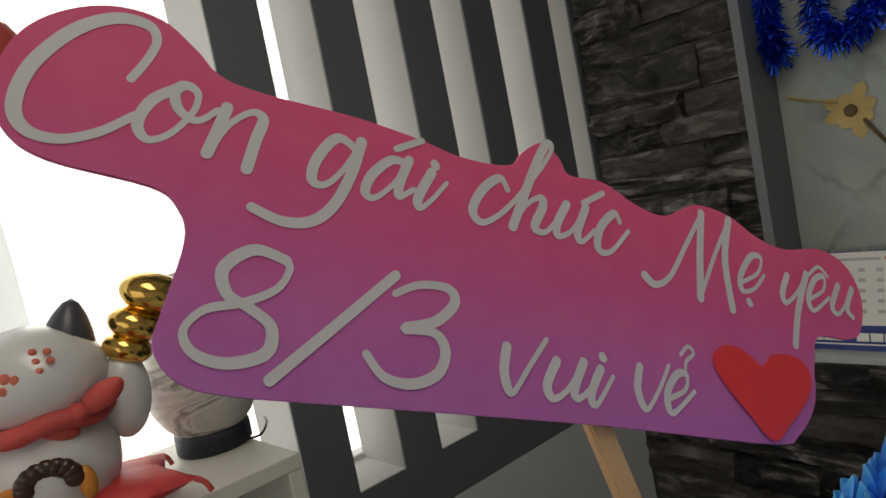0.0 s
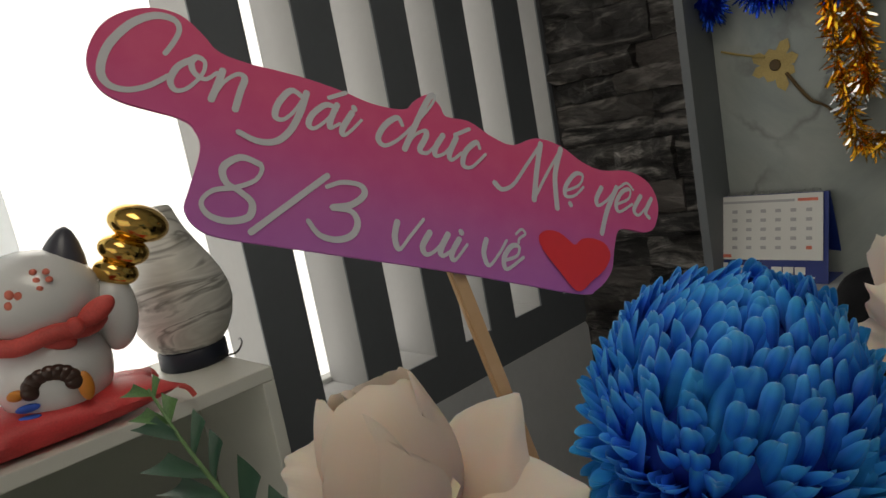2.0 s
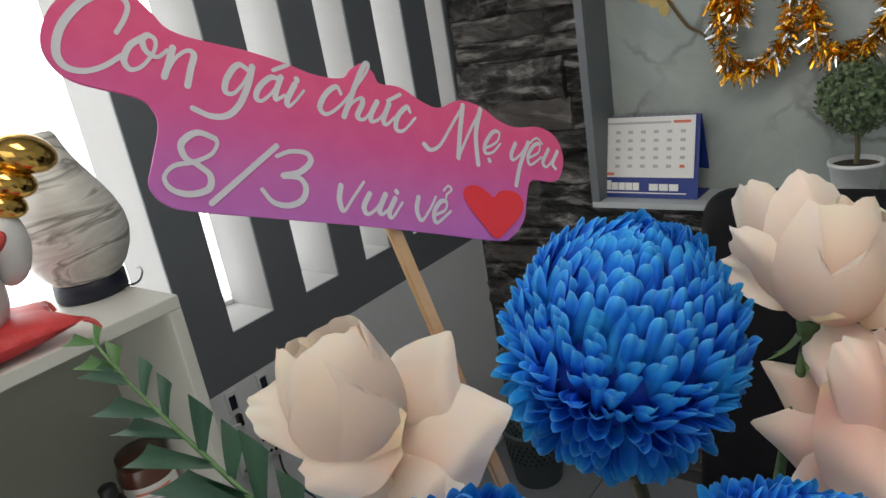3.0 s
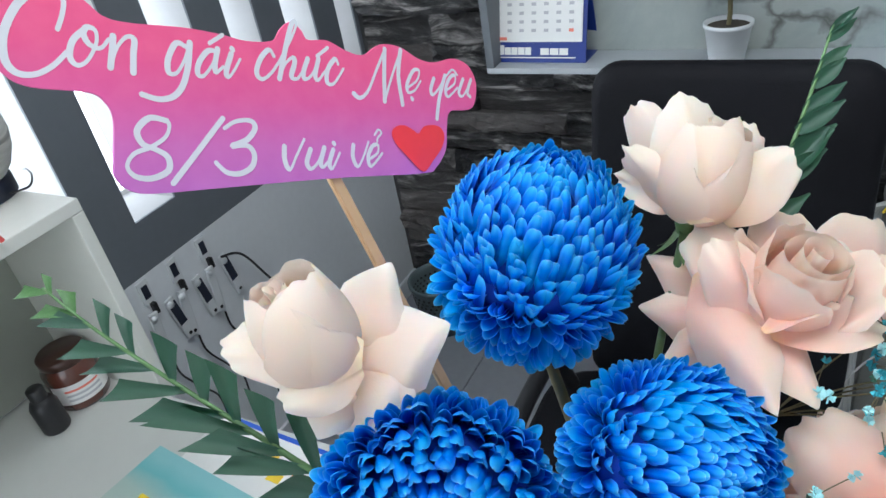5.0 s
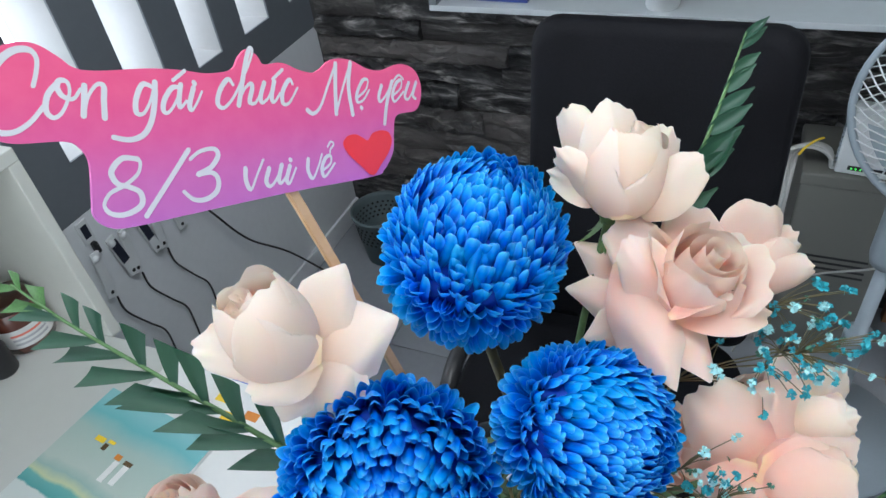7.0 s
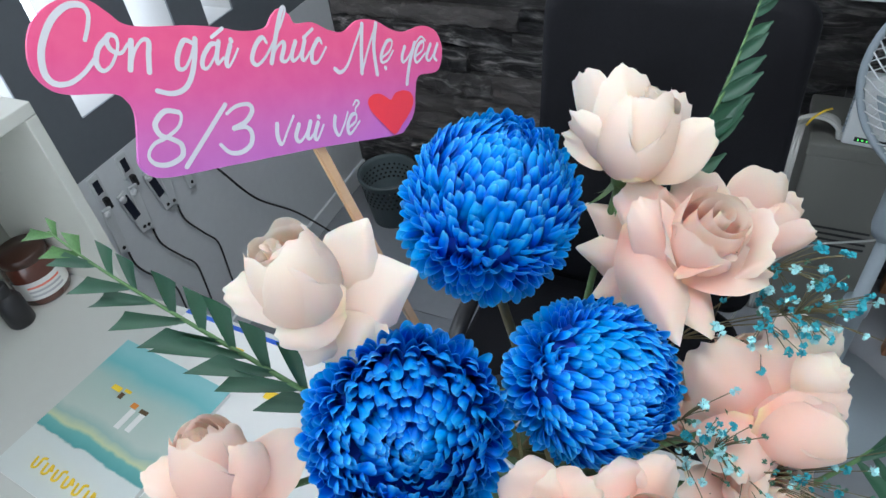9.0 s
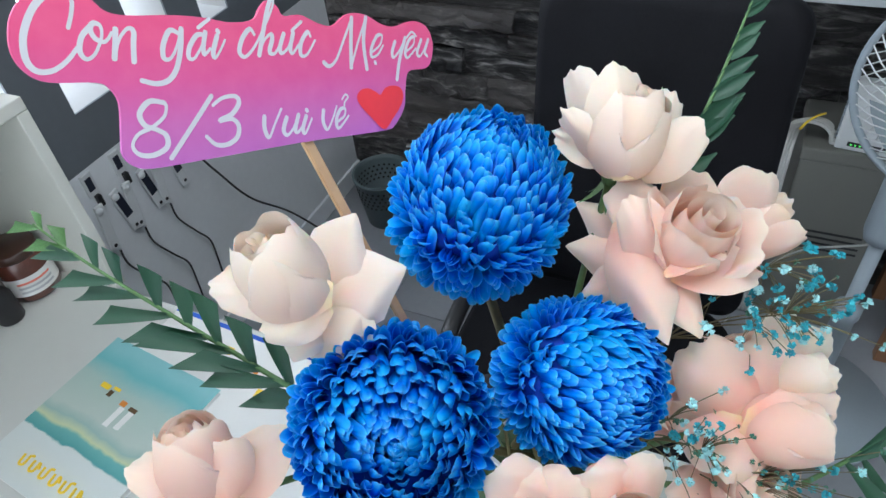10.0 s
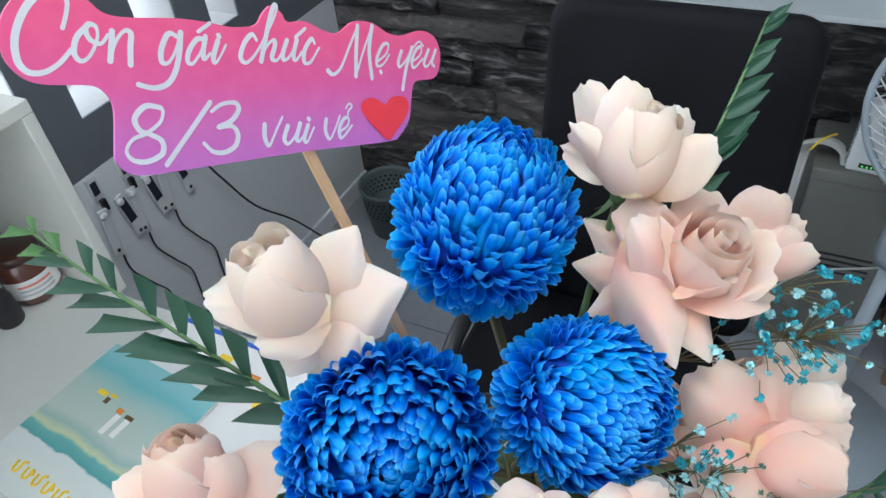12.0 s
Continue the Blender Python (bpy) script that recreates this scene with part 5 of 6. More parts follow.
rose((0.259, 0.440, 1.198), (-0.128, 0.210, 0.969), 0.074, 6, "pink", PK, CORE_TIGHT, 2, (
    ((0.276, 0.446, 1.199), (0.309, 0.493, 1.238), (0.419, -0.547, 0.725), 0.052, "round", 0.1),
    ((0.266, 0.436, 1.210), (0.213, 0.421, 1.243), (0.057, -0.189, 0.980), 0.044, "round", 0.15),
    ((0.290, 0.430, 1.221), (0.281, 0.457, 1.263), (0.444, -0.613, 0.654), 0.046, "round", -0.4),
    ((0.267, 0.430, 1.226), (0.223, 0.450, 1.254), (-0.176, -0.709, 0.682), 0.038, "round", -0.3)))
rose((0.526, 0.490, 1.200), (-0.112, 0.060, 0.992), 0.058, 7, "pink", PK, CORE_SMALL, 2.3, (
    ((0.519, 0.501, 1.237), (0.490, 0.508, 1.271), (0.148, -0.661, 0.736), 0.048, "round", -0.2),
    ((0.524, 0.499, 1.244), (0.521, 0.516, 1.268), (0.331, -0.591, 0.736), 0.05, "round", -0.25),
    ((0.528, 0.498, 1.247), (0.544, 0.520, 1.265), (0.419, -0.547, 0.725), 0.046, "round", -0.25)))
rose((0.577, 0.515, 1.192), (0.160, 0.185, 0.970), 0.058, 8, "pink", PK, CORE_SMALL, 2.6, (
    ((0.566, 0.525, 1.236), (0.547, 0.533, 1.260), (0.239, -0.629, 0.739), 0.05, "round", -0.25),
    ((0.569, 0.529, 1.232), (0.570, 0.552, 1.254), (0.331, -0.591, 0.736), 0.052, "round", -0.2),
    ((0.573, 0.527, 1.234), (0.591, 0.564, 1.252), (0.501, -0.499, 0.707), 0.04, "round", -0.2)))
rose((0.663, 0.698, 1.197), (0.819, 0.238, 0.522), 0.052, 9, "ivory", IV, CORE_SMALL, 2.9, (
    ((0.663, 0.689, 1.210), (0.708, 0.700, 1.235), (0.391, -0.478, 0.787), 0.036, "round", -0.2),
    ((0.661, 0.694, 1.209), (0.698, 0.728, 1.248), (0.473, -0.431, 0.769), 0.044, "round", -0.2),
    ((0.657, 0.697, 1.207), (0.672, 0.742, 1.246), (0.304, -0.521, 0.798), 0.044, "round", -0.2)))
rose((0.622, 0.708, 1.160), (0.46, -0.01, 0.89), 0.060, 10, "pink", PK, ROUNDED)
rose((0.650, 0.630, 1.130), (0.59, -0.31, 0.75), 0.056, 11, "pink", PK, ROUNDED)
rose((0.592, 0.690, 1.140), (0.37, -0.12, 0.92), 0.054, 12, "pink", PK, ROUNDED)


# ---------------------------------------------------------------- fronds
def leaflet(k, material):
    rg = random.Random(200 + k)
    cut = rg.uniform(-0.45, -0.2)

    def fn(u, v):
        w = 0.22 + 0.78 * v ** 0.8
        y = v * (1 + cut * (u - 0.5) * v)
        return ((u - 0.5) * w, y, 0.10 * (2 * u - 1) ** 2 * w + 0.05 * math.sin(v * 2.5))
    return grid_mesh("leaflet", fn, 4, 6, material)


def blade_leaflet(k):
    def fn(u, v):
        w = math.sin(min(1.0, 0.12 + v * 0.95) * math.pi) ** 0.7 if v < 0.98 else 0.10
        return ((u - 0.5) * w, v, 0.10 * (2 * u - 1) ** 2 * w + 0.12 * v * v)
    return grid_mesh("leaflet", fn, 4, 7, M_FROND)


WEDGES = [leaflet(k, M_FROND) for k in range(4)]
BLADE = blade_leaflet(0)


def frond(pts, label, sides, seed):
    """A palm-like frond: a tapered rachis and leaflets. sides: (direction, face normal, shortest, longest, width, count, mesh list)."""
    rg = random.Random(seed)
    path = smooth_path(pts, 12)
    o = Vector(pts[-1])
    ob = thing("palm_frond", o, label, "foliage", "green fronds")
    n = len(path)
    part("rachis", tube([p - o for p in path], [0.0009 + 0.0020 * i / n for i in range(n)], 8), M_PALE_STEM, ob, smooth=True)
    for direction, normal, lo, hi, w, count, meshes, reach in sides:
        for k in range(count):
            f = (k + 0.6 + rg.uniform(-0.15, 0.15)) / count
            p = path[min(n - 1, int(f * reach * (n - 1)))] - o
            L = (lo + (hi - lo) * min(1.0, f * 1.35)) * rg.uniform(0.9, 1.1)
            d = Vector(direction) + Vector((rg.gauss(0, 0.06), rg.gauss(0, 0.06), rg.gauss(0, 0.06)))
            ww = w * (0.45 + 0.55 * min(1.0, f * 1.6)) * rg.uniform(0.85, 1.15)
            part("leaflet", rg.choice(FRESH if meshes is WEDGES and f < 0.22 else meshes), None, ob, pose_m=frame_matrix(p, d, Vector(normal) + Vector((rg.gauss(0, 0.15), rg.gauss(0, 0.15), 0)), (ww, L, L)))
    return ob


M_FRESH = plain("fresh_green_leaf", (0.06, 0.15, 0.04), 0.5, vary=0.3, scale=40)
FRESH = [leaflet(k + 4, M_FRESH) for k in range(3)]
CR, CU, CT = Vector((0.915, 0.393, -0.094)), Vector((-0.206, 0.654, 0.728)), Vector((0.348, -0.646, 0.679))
frond([(0.115, 0.510, 1.396), (0.151, 0.511, 1.365), (0.202, 0.516, 1.325), (0.264, 0.515, 1.297), (0.327, 0.517, 1.266), (0.40, 0.57, 1.16)], "dark green palm frond with scissor-cut leaflets",
      [(-0.98 * CR + 0.10 * CU, CT, 0.016, 0.062, 0.0200, 11, WEDGES, 0.88), (-0.30 * CR + 0.92 * CU, CT, 0.014, 0.038, 0.018, 9, WEDGES, 0.80)], 1)
frond([(0.581, 0.905, 1.445), (0.572, 0.863, 1.406), (0.560, 0.819, 1.363), (0.547, 0.791, 1.332), (0.50, 0.70, 1.15)], "upright green palm frond with narrow leaflets",
      [(0.80 * CR + 0.60 * CU, CT - 0.15 * CR, 0.022, 0.052, 0.0150, 12, [BLADE], 0.82)], 2)
frond([(0.812, 0.784, 1.106), (0.776, 0.741, 1.113), (0.742, 0.698, 1.119), (0.697, 0.648, 1.124)], "dark teal-green frond low in the bouquet",
      [(0.75 * CR + 0.5 * CU, CT, 0.02, 0.035, 0.014, 6, WEDGES, 0.7), (0.6 * CR - 0.75 * CU, CT, 0.02, 0.04, 0.014, 6, WEDGES, 0.7)], 3)


# ---------------------------------------------------------------- baby's breath
def floret(k, material):
    rg = random.Random(300 + k)
    bm = bmesh.new()
    for i in range(11):
        d = Vector((rg.gauss(0, 1), rg.gauss(0, 1), rg.gauss(0.5, 0.8))).normalized()
        a = d.cross(Vector((rg.gauss(0, 1), rg.gauss(0, 1), rg.gauss(0, 1)))).normalized()
        b = d.cross(a)
        vs = []
        for x, y, h in ((-0.28, 0, 0.15), (0.28, 0, 0.15), (0.52, 0.2, 0.85), (0.2, 0.1, 1.05), (-0.12, -0.1, 0.92), (-0.5, 0.15, 0.88)):
            vs.append(bm.verts.new(d * h + a * x + b * y * 0.6))
        bm.faces.new(vs[:4])
        bm.faces.new((vs[0], vs[3], vs[4], vs[5]))
    return mesh_of("floret", bm, material)


FLORETS = {"teal": [floret(k, M_TEAL) for k in range(3)], "pale": [floret(k + 5, M_PALE_TEAL) for k in range(3)], "bud": [floret(k + 9, M_GREEN_BUD) for k in range(2)]}


def breath(root, centre, reach, count, mix, seed, label):
    rg = random.Random(seed)
    r0 = Vector(root)
    ob = thing("babys_breath", r0, label, "flower", "dyed baby's breath")
    c = Vector(centre)
    nodes = []
    for k in range(7):
        q = r0.lerp(c, rg.uniform(0.45, 0.85)) + CR * rg.gauss(0, reach[0] * 0.35) + CU * rg.gauss(0, reach[1] * 0.35)
        nodes.append(q)
        part("stem", tube([p - r0 for p in smooth_path([r0, r0.lerp(q, 0.5) + Vector((0, 0, 0.006)), q], 5)], 0.0007, 5), M_BROWN_STEM, ob)
    for i in range(count):
        p = c + CR * rg.gauss(0, reach[0] * 0.5) + CU * rg.gauss(0, reach[1] * 0.5) + CT * rg.gauss(0, reach[2] * 0.5)
        q = min(nodes, key=lambda v: (v - p).length)
        twig = part("twig", tube([x - r0 for x in smooth_path([q, q.lerp(p, 0.5) + Vector((0, 0, 0.003)), p], 4)], 0.0004, 4), M_BROWN_STEM, ob)
        kind = rg.choices(("teal", "pale", "bud"), mix)[0]
        s = rg.uniform(0.0026, 0.0050) * (0.6 if kind == "bud" else 1.0)
        part("floret", rg.choice(FLORETS[kind]), None, ob, pose_m=frame_matrix(p - r0, Vector((rg.gauss(0, 1), rg.gauss(0, 1), rg.gauss(0, 1))), CT + (p - q), (s, s, s)))
    stem("main_stem", ob, Matrix.Translation(-r0), r0, FOAM + Vector((0.05, 0.02, -0.02)), 0.0015, M_BROWN_STEM, 0.005)


breath((0.574, 0.709, 1.216), (0.660, 0.722, 1.276), (0.062, 0.046, 0.030), 105, (0.68, 0.20, 0.12), 1, "spray of teal-dyed baby's breath")
breath((0.570, 0.640, 1.150), (0.612, 0.612, 1.212), (0.036, 0.042, 0.016), 64, (0.15, 0.35, 0.50), 2, "spray of pale and green baby's breath buds")
breath((0.600, 0.640, 1.120), (0.690, 0.622, 1.180), (0.050, 0.030, 0.020), 50, (0.40, 0.20, 0.40), 3, "spray of teal and green baby's breath buds")

for k, (a, b) in enumerate((((0.468, 0.575, 1.215), (0.492, 0.602, 1.235)), ((0.452, 0.560, 1.19), (0.478, 0.545, 1.20)))):
    pk = thing("flower_pick", a, "thin white wooden flower pick", "pick", "flower picks")
    d = Vector(b) - Vector(a)
    part("rod", tube([d * 0.0, d * 1.0], 0.0022, 6), M_PAPER, pk)
    part("spike", tube([Vector((0, 0, 0)), FOAM + Vector((0, 0, -0.02)) - Vector(a)], 0.0016, 6), M_BROWN_STEM, pk)

# ---------------------------------------------------------------- greeting sign on its stick
SU, SV, SN = Vector((0.2700, 0.8763, -0.3991)), Vector((-0.1681, 0.4510, 0.8765)), Vector((0.9481, -0.1696, 0.2691))
SM = Matrix.Translation((0.3139, 0.6011, 1.4936)) @ Matrix((SU, SV, SN)).transposed().to_4x4()
sign = thing("greeting_sign", SM, "pink die-cut greeting sign with white Vietnamese script on a stick", "sign")
OUTLINE = [(-159, 22), (-157, 36), (-150, 46), (-139, 52.5), (-127, 53), (-117, 47), (-110, 41.5), (-98, 40), (-72, 41), (-52, 40), (-36, 38), (-19, 40), (-13, 47), (-6, 52), (1, 48), (5, 43),
           (19, 44), (34, 39), (47, 38), (62, 46), (79, 46), (95, 40), (110, 38.5), (131, 43), (147, 39), (154, 27), (151, 13), (143, 7), (123, 5), (118, -7), (115, -22),
           (104, -34), (90, -38), (16, -38.5), (-62, -41), (-95, -42), (-107, -40), (-113.5, -33), (-113, -24), (-111, -6), (-114, 2), (-121, 6), (-144, 7), (-154, 12)]
loop = smooth_path([(x / 1000, y / 1000, 0) for x, y in OUTLINE], 5, True)
bm = bmesh.new()
lay = bm.loops.layers.uv.new("UVMap")
front = [bm.verts.new((p.x, p.y, 0.0)) for p in loop]
rear = [bm.verts.new((p.x, p.y, -0.002)) for p in loop]
f1 = bm.faces.new(front)
f2 = bm.faces.new(rear[::-1])
f2.material_index = 1
for i in range(len(loop)):
    j = (i + 1) % len(loop)
    bm.faces.new((front[j], front[i], rear[i], rear[j]))
for f in bm.faces:
    for lo in f.loops:
        lo[lay].uv = ((lo.vert.co.x + 0.16) / 0.315, (lo.vert.co.y + 0.042) / 0.095)
bmesh.ops.triangulate(bm, faces=[f1, f2])
board = part("board", bm, [M_SIGN, M_PAPER], sign)


def pen(full, hair, *pts):
    """One brush-pen stroke on the board: full width going down, hairline going up. Millimetres."""
    path = smooth_path([(x, y, 0) for x, y in pts], 9) if len(pts) > 2 else [Vector((*pts[0], 0)).lerp(Vector((*pts[1], 0)), k / 6) for k in range(7)]
    n = len(path)
    widths = []
    for i in range(n):
        q = (path[min(i + 1, n - 1)] - path[max(i - 1, 0)]).normalized()
        down = 0.5 - 0.5 * (q.y * 0.94 + q.x * 0.34)
        widths.append(0.5 * (hair + (full - hair) * down ** 0.8))
    widths = [(widths[max(i - 2, 0)] + widths[max(i - 1, 0)] + widths[i] + widths[min(i + 1, n - 1)] + widths[min(i + 2, n - 1)]) / 5 for i in range(n)]
    low = 0.12 + 0.003 * len(board.children)
    bm = bmesh.new()
    rims = []
    for i, p in enumerate(path):
        q = (path[min(i + 1, n - 1)] - path[max(i - 1, 0)]).normalized()
        side = Vector((-q.y, q.x, 0)) * widths[i]
        lift = Vector((0, 0, low + 0.08 * i / n))
        rims.append((bm.verts.new((p + side + lift) / 1000), bm.verts.new((p - side + lift) / 1000)))
    for a, b in zip(rims, rims[1:]):
        bm.faces.new((a[0], a[1], b[1], b[0]))
    for (a, b), sign in ((rims[0], 1), (rims[-1], -1)):
        mid, half = (a.co + b.co) / 2, (a.co - b.co) / 2
        ahead = Vector((-half.y, half.x, 0)) * sign
        arc = [bm.verts.new(mid + half * math.cos(t) + ahead * math.sin(t)) for t in [math.pi * k / 7 for k in range(1, 7)]]
        bm.faces.new([a, *arc, b][::sign])
    return part("pen_stroke", bm, M_WHITE_INK, board, "white script lettering")


# "Con gái chúc Mẹ yêu / 8/3 vui vẻ", stroke by stroke
pen(3.5, 2.2, (-130.8, 33.2), (-128.1, 40.1), (-127, 46.3), (-129.9, 50), (-137.5, 49.1), (-145.8, 41.9), (-152.2, 29.5), (-153.2, 18.3), (-149.5, 12.7), (-142.4, 12.4), (-134.8, 16.6), (-128.1, 23.3))
pen(2.93, 1.68, (-120, 33.9), (-125.1, 28.7), (-127.1, 21.5), (-124.2, 17.8), (-119.4, 20.7), (-114.9, 28.7), (-114.7, 34.3), (-118.1, 35.6), (-120.1, 32.5), (-118.2, 28), (-113.4, 26.5), (-109.1, 31))
pen(3.17, 1.68, (-106.9, 32.7), (-108, 26.4), (-109.8, 18))
pen(3.17, 1.68, (-109.3, 18.8), (-105.7, 27.6), (-100.5, 33.1), (-97.2, 32), (-98.3, 25.1), (-99.4, 16.3))
pen(3.17, 1.68, (-70, 30.6), (-76, 32.7), (-81.1, 24.9), (-81.9, 18), (-78, 17.5), (-73.3, 23.5), (-69.4, 32.2))
pen(3.3, 1.9, (-68.9, 33.5), (-70.9, 22.8), (-74.8, 12.3), (-80.4, 6), (-88.2, 4.1), (-96.6, 6.1))
pen(3.05, 1.54, (-54.7, 30.5), (-59.4, 30.3), (-64.9, 24), (-66.4, 18.3), (-63.2, 17.3), (-57.4, 23.9), (-53.7, 31.9))
pen(3.05, 1.54, (-53.7, 31.9), (-56, 24.2), (-56, 19.5), (-51.6, 22.8))
pen(2.20, 2.20, (-57.9, 34.5), (-50.1, 39.5))
pen(3.17, 1.40, (-46.1, 29.9), (-50, 20.7), (-49, 17.6), (-45.2, 21.5), (-41, 27.7))
pen(2.93, 2.93, (-45.3, 33), (-44.9, 32.3))
pen(3.17, 1.68, (-19.4, 31.2), (-22.4, 34.4), (-28.4, 28.9), (-31.7, 21.1), (-28.4, 17.8), (-22.5, 21.5), (-17.2, 27.4))
pen(3.29, 1.54, (-17.2, 27.4), (-6.9, 41.9), (-2.3, 50.8), (-4.6, 51.7), (-9.3, 41.6), (-17.3, 18.9))
pen(3.29, 1.54, (-17.1, 19.3), (-12.5, 27.4), (-6.9, 31.6), (-6, 28.6), (-9.1, 20.8), (-5.2, 19.7), (-0.7, 24.7))
pen(3.17, 1.54, (3.5, 31.7), (-0.3, 24), (0.1, 19.7), (5.6, 22.9), (11.4, 32.5))
pen(3.17, 1.54, (11.4, 32.5), (7.8, 22.6), (9.6, 19.8), (14.9, 25))
pen(2.20, 2.20, (10.5, 33.9), (18.8, 39.6))
pen(3.17, 1.54, (25.8, 30.5), (23.5, 33.3), (17.3, 26.4), (16.1, 18.8), (21.3, 18.7), (29.4, 27.9))
pen(3.66, 1.96, (35.7, 13.3), (40.5, 10.8), (47.6, 15.4), (56.4, 29.2), (65.1, 42.9))
pen(3.42, 1.82, (65.2, 43.3), (62.7, 26.6), (61.1, 9.6))
pen(2.44, 1.82, (61.1, 9.6), (70.2, 27.7), (79.2, 43.4))
pen(3.42, 1.82, (79.3, 43.9), (75.3, 27), (76.7, 8.1))
pen(2.81, 1.40, (83, 19.6), (92.2, 25), (95.1, 31.5), (89.6, 31.3), (82.8, 22.3), (82.9, 16.5), (89.3, 18.2), (95.6, 24.7))
pen(2.81, 2.81, (85.8, 12.7), (86.3, 11.9))
pen(3.05, 1.54, (108.9, 27.3), (105, 19.7), (106.5, 15.9), (113.6, 21.2), (120.6, 30.1))
pen(3.29, 1.82, (120.6, 30.1), (112.9, 14.2), (108.5, -0.4))
pen(2.81, 1.40, (120.5, 19.7), (129.8, 25.1), (131.1, 31.1), (125, 28.5), (119.9, 20.1), (122.3, 15.4), (132.6, 22.3))
pen(1.59, 1.59, (122, 30.1), (128.8, 34.8), (133.6, 31.6))
pen(2.93, 1.40, (139.6, 28.9), (133.9, 19.2), (137.5, 16.5), (144.9, 24), (148.1, 28.5))
pen(2.93, 1.40, (148.3, 29), (143.2, 19.9), (145.9, 16.5))
pen(3.3, 1.9, (-85.8, -6.4), (-94.2, -5.2), (-100.9, -11.3), (-99.1, -17.7), (-93.2, -20.4), (-87.3, -24.4), (-87.8, -31), (-96.4, -34.6), (-104.4, -33.3), (-107.6, -28.3), (-103.6, -22.5), (-95, -19.3), (-87.2, -14.3), (-84.7, -8.7), (-86.1, -6.2))
pen(3.0, 2.6, (-55.2, -4.5), (-71.4, -21.9), (-86, -37.4))
pen(3.3, 1.9, (-54.8, -9.7), (-47.8, -5.9), (-38.9, -5.3), (-36.5, -9.4), (-42.3, -15.7), (-51.5, -19.1), (-42.4, -18.9), (-38.7, -23.5), (-40.7, -30), (-48, -33.7), (-56.2, -32.9), (-61.8, -27.6))
pen(3.29, 1.68, (-18.8, -19.4), (-19.5, -27), (-16.7, -32.5), (-11, -24.3), (-4.9, -15.3))
pen(3.29, 1.68, (-1.2, -21.3), (-4.6, -28.8), (-2.2, -32.5), (3.2, -28.9), (8.9, -20.3))
pen(3.29, 1.68, (8.9, -20.3), (5.3, -29), (6.9, -31.5), (11.2, -28.3))
pen(3.17, 1.54, (15.4, -21.6), (11.6, -29.7), (13.7, -32.5), (20.2, -23.4))
pen(2.81, 2.81, (16.2, -17.4), (16.7, -18))
pen(3.05, 1.54, (31.3, -18.8), (30.1, -26.2), (33.4, -32), (39.1, -25.1), (43.7, -16.8))
pen(2.93, 1.54, (43.2, -27.6), (50.5, -23.8), (51.5, -18.8), (46.9, -19.4), (42.4, -26.2), (44.3, -32.1), (54.5, -24.1))
pen(1.46, 1.46, (49.6, -12.2), (53, -9), (55.4, -11), (51.9, -14.2), (51.2, -16.6))
bm = bmesh.new()
hp = smooth_path([(x / 1000, y / 1000, 0.0008) for x, y in ((90, -37), (78, -28), (67, -18), (64, -11), (69, -6.5), (77, -6), (84, -9), (88.5, -11), (94, -6.5), (103, -5), (111, -7), (114, -13), (110, -21), (100, -30))], 6, True)
face = bm.faces.new([bm.verts.new(p) for p in hp])
bmesh.ops.triangulate(bm, faces=[face])
part("heart", bm, M_RED_INK, board, "red printed heart")
sd = (Vector((0.232, -0.440, 0)) - Vector((0.0, -0.006, 0)))
side_v = Vector((-sd.y, sd.x, 0)).normalized() * 0.0042
bm = bmesh.new()
a, b = Vector((0.0, -0.006, 0)), Vector((0.232, -0.440, 0))
vs = [bm.verts.new(p + s * side_v + Vector((0, 0, z))) for z in (-0.0025, -0.0065) for p, s in ((a, 1), (a, -1), (b, -1), (b, 1))]
for idx in ((3, 2, 1, 0), (4, 5, 6, 7), (0, 1, 5, 4), (1, 2, 6, 5), (2, 3, 7, 6), (3, 0, 4, 7)):
    bm.faces.new([vs[i] for i in idx])
bmesh.ops.bevel(bm, geom=list(bm.edges), offset=0.0008, segments=2, affect="EDGES")
part("stick", bm, M_STICK, sign, "flat pale wooden stick")

# ---------------------------------------------------------------- overhead panel added to house the unseen ceiling fill
lamp = thing("ceiling_light", (0.5, 0.5, 2.75), "flat white ceiling light panel, added as an unseen fill lamp", "lamp")
part("housing", boxed(-0.63, 0.63, -0.33, 0.33, -0.05, 0.0, 0.004), M_WHITEPL, lamp)
part("diffuser", boxed(-0.60, 0.60, -0.30, 0.30, -0.056, -0.051), M_FILL_PANEL, lamp)

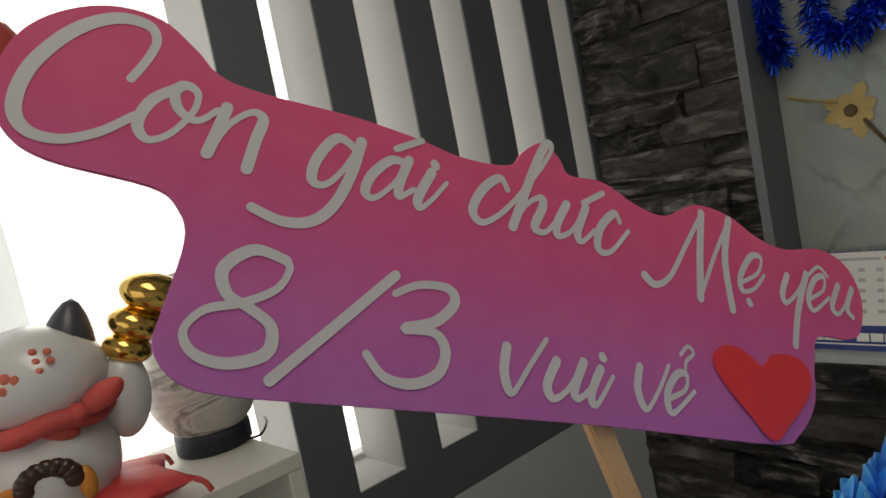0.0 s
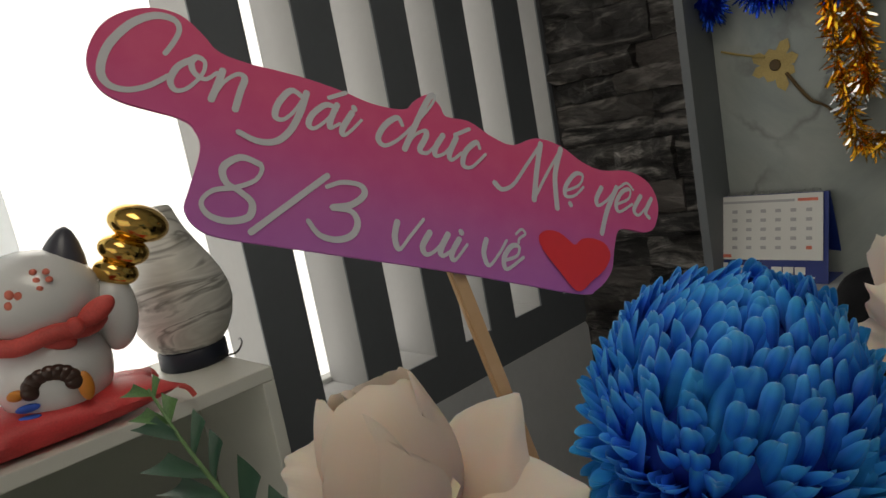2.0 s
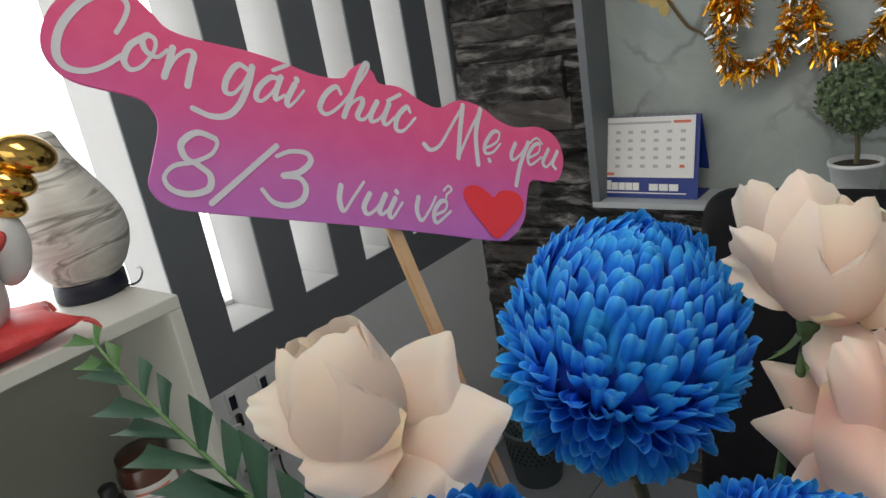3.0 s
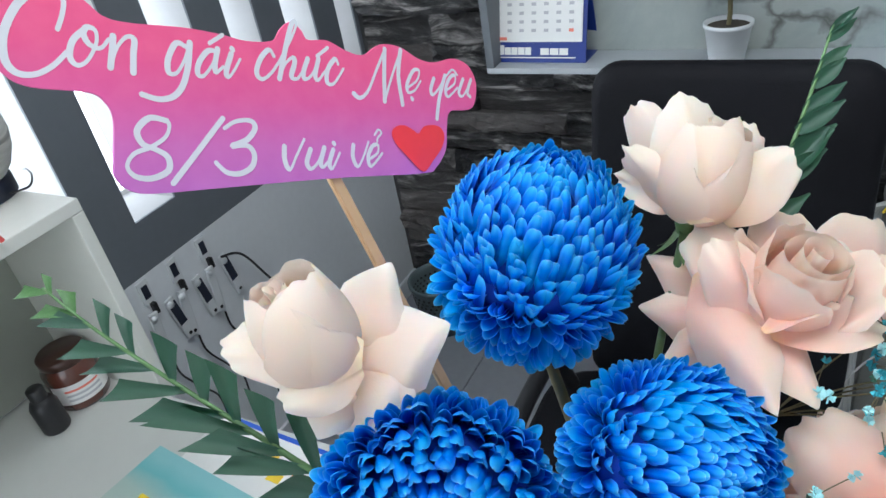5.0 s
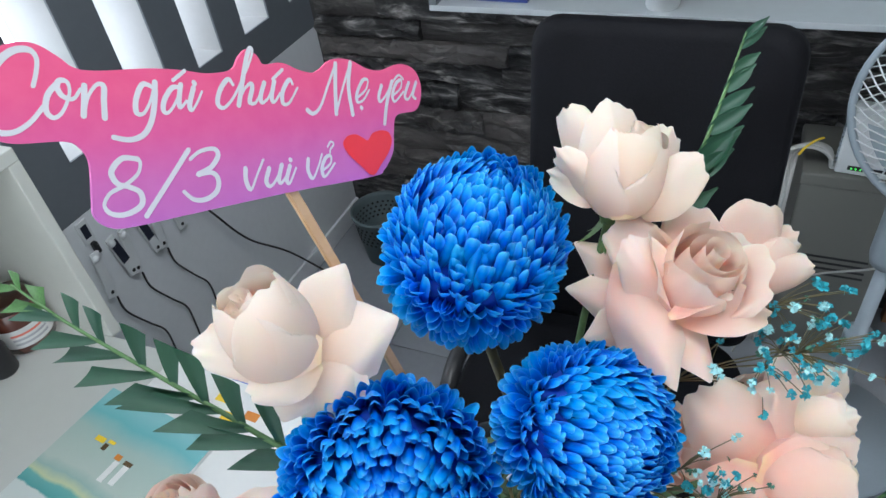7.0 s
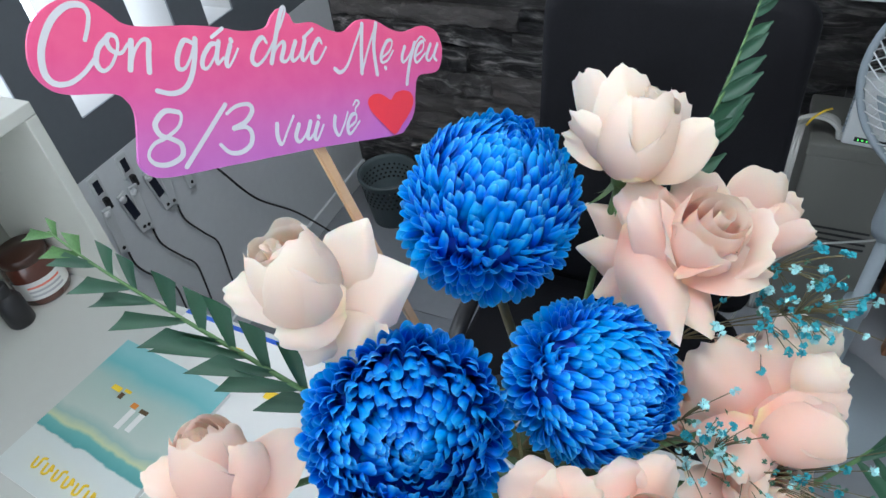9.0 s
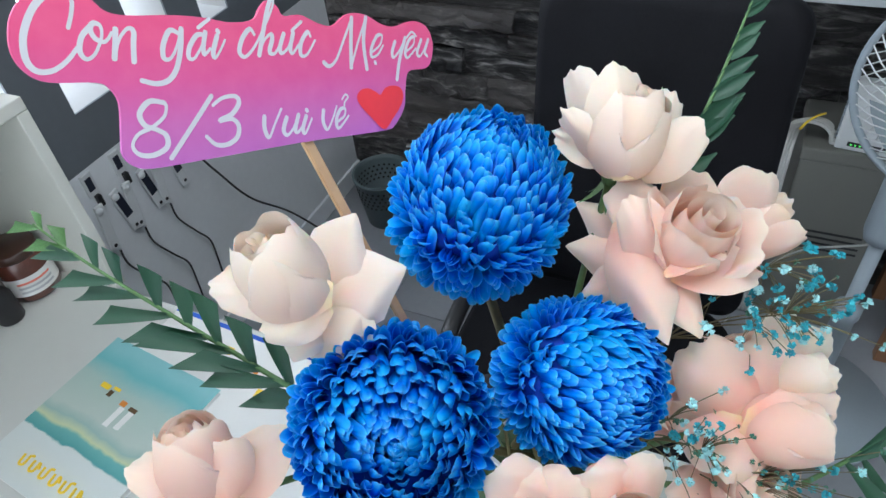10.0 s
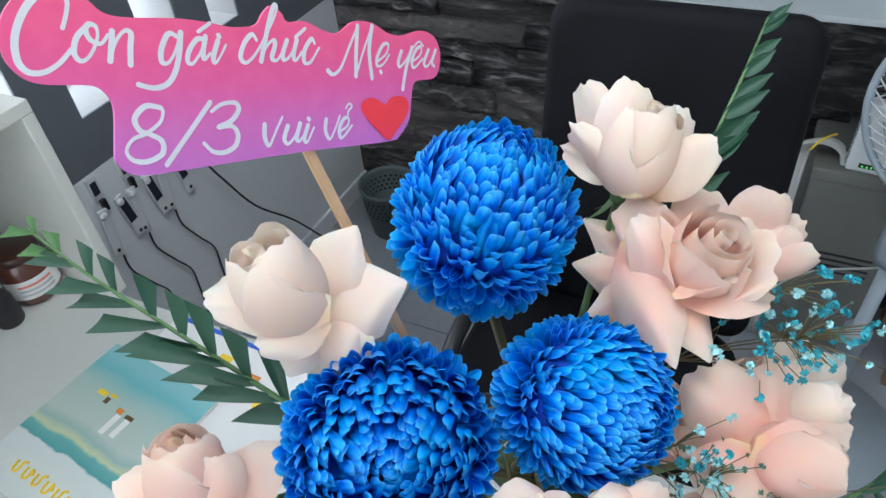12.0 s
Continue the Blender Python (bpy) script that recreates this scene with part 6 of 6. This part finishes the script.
# ---------------------------------------------------------------- floor tiles and slate strips
tile_me = mesh_of("tile", boxed(-0.2985, 0.2985, -0.2985, 0.2985, -0.006, 0.0, 0.0015), M_FLOOR, smooth=False)
for i in range(6):
    for j in range(8):
        part("tile", tile_me, None, floor, pose_m=Matrix.Translation((-0.65 + 0.6 * i, -2.3 + 0.6 * j, 0.0)))


def strip_mesh(k):
    rg = random.Random(400 + k)
    bm = bmesh.new()
    nx, nz = 12, 4
    off = Vector((rg.uniform(0, 50), rg.uniform(0, 50), 0))
    f = [[bm.verts.new((i / nx, -1 + 0.62 * noise.noise(off + Vector((i * 0.42, j * 0.75, 0))) + 0.35 * noise.noise(off + Vector((i * 1.3, j * 2.1, 9))) + (0.30 if j in (0, nz) else 0), j / nz + (0.05 * noise.noise(off + Vector((i * 0.8, j, 4)))) * (1 if 0 < j < nz else 1.6))) for i in range(nx + 1)] for j in range(nz + 1)]
    for j in range(nz):
        for i in range(nx):
            bm.faces.new((f[j][i], f[j][i + 1], f[j + 1][i + 1], f[j + 1][i]))
    rim = [f[0][i] for i in range(nx + 1)] + [f[j][nx] for j in range(1, nz + 1)] + [f[nz][i] for i in range(nx - 1, -1, -1)] + [f[j][0] for j in range(nz - 1, 0, -1)]
    back = [bm.verts.new((v.co.x, 0, v.co.z)) for v in rim]
    for i in range(len(rim)):
        j = (i + 1) % len(rim)
        bm.faces.new((rim[j], rim[i], back[i], back[j]))
    return mesh_of("slate_strip", bm, M_SLATE, smooth=False)


STRIPS = [strip_mesh(k) for k in range(8)]
rg = random.Random(9)
z = 0.0
while z < 2.5:
    h = rg.choice((0.07, 0.085, 0.10, 0.125))
    x = LX + 0.001
    end = BAYX - 0.001 if z + h > 1.06 else 1.75
    while x < end - 0.02:
        w = min(rg.uniform(0.22, 0.58), end - x)
        if end - x - w < 0.08:
            w = end - x
        dpt = rg.uniform(0.012, 0.046)
        part("slate_strip", rg.choice(STRIPS), None, backing, pose_m=Matrix.LocRotScale((x + 0.001, BY + 0.03, z + 0.001), None, (w - 0.002, dpt, h - 0.002)))
        x += w
    z += h
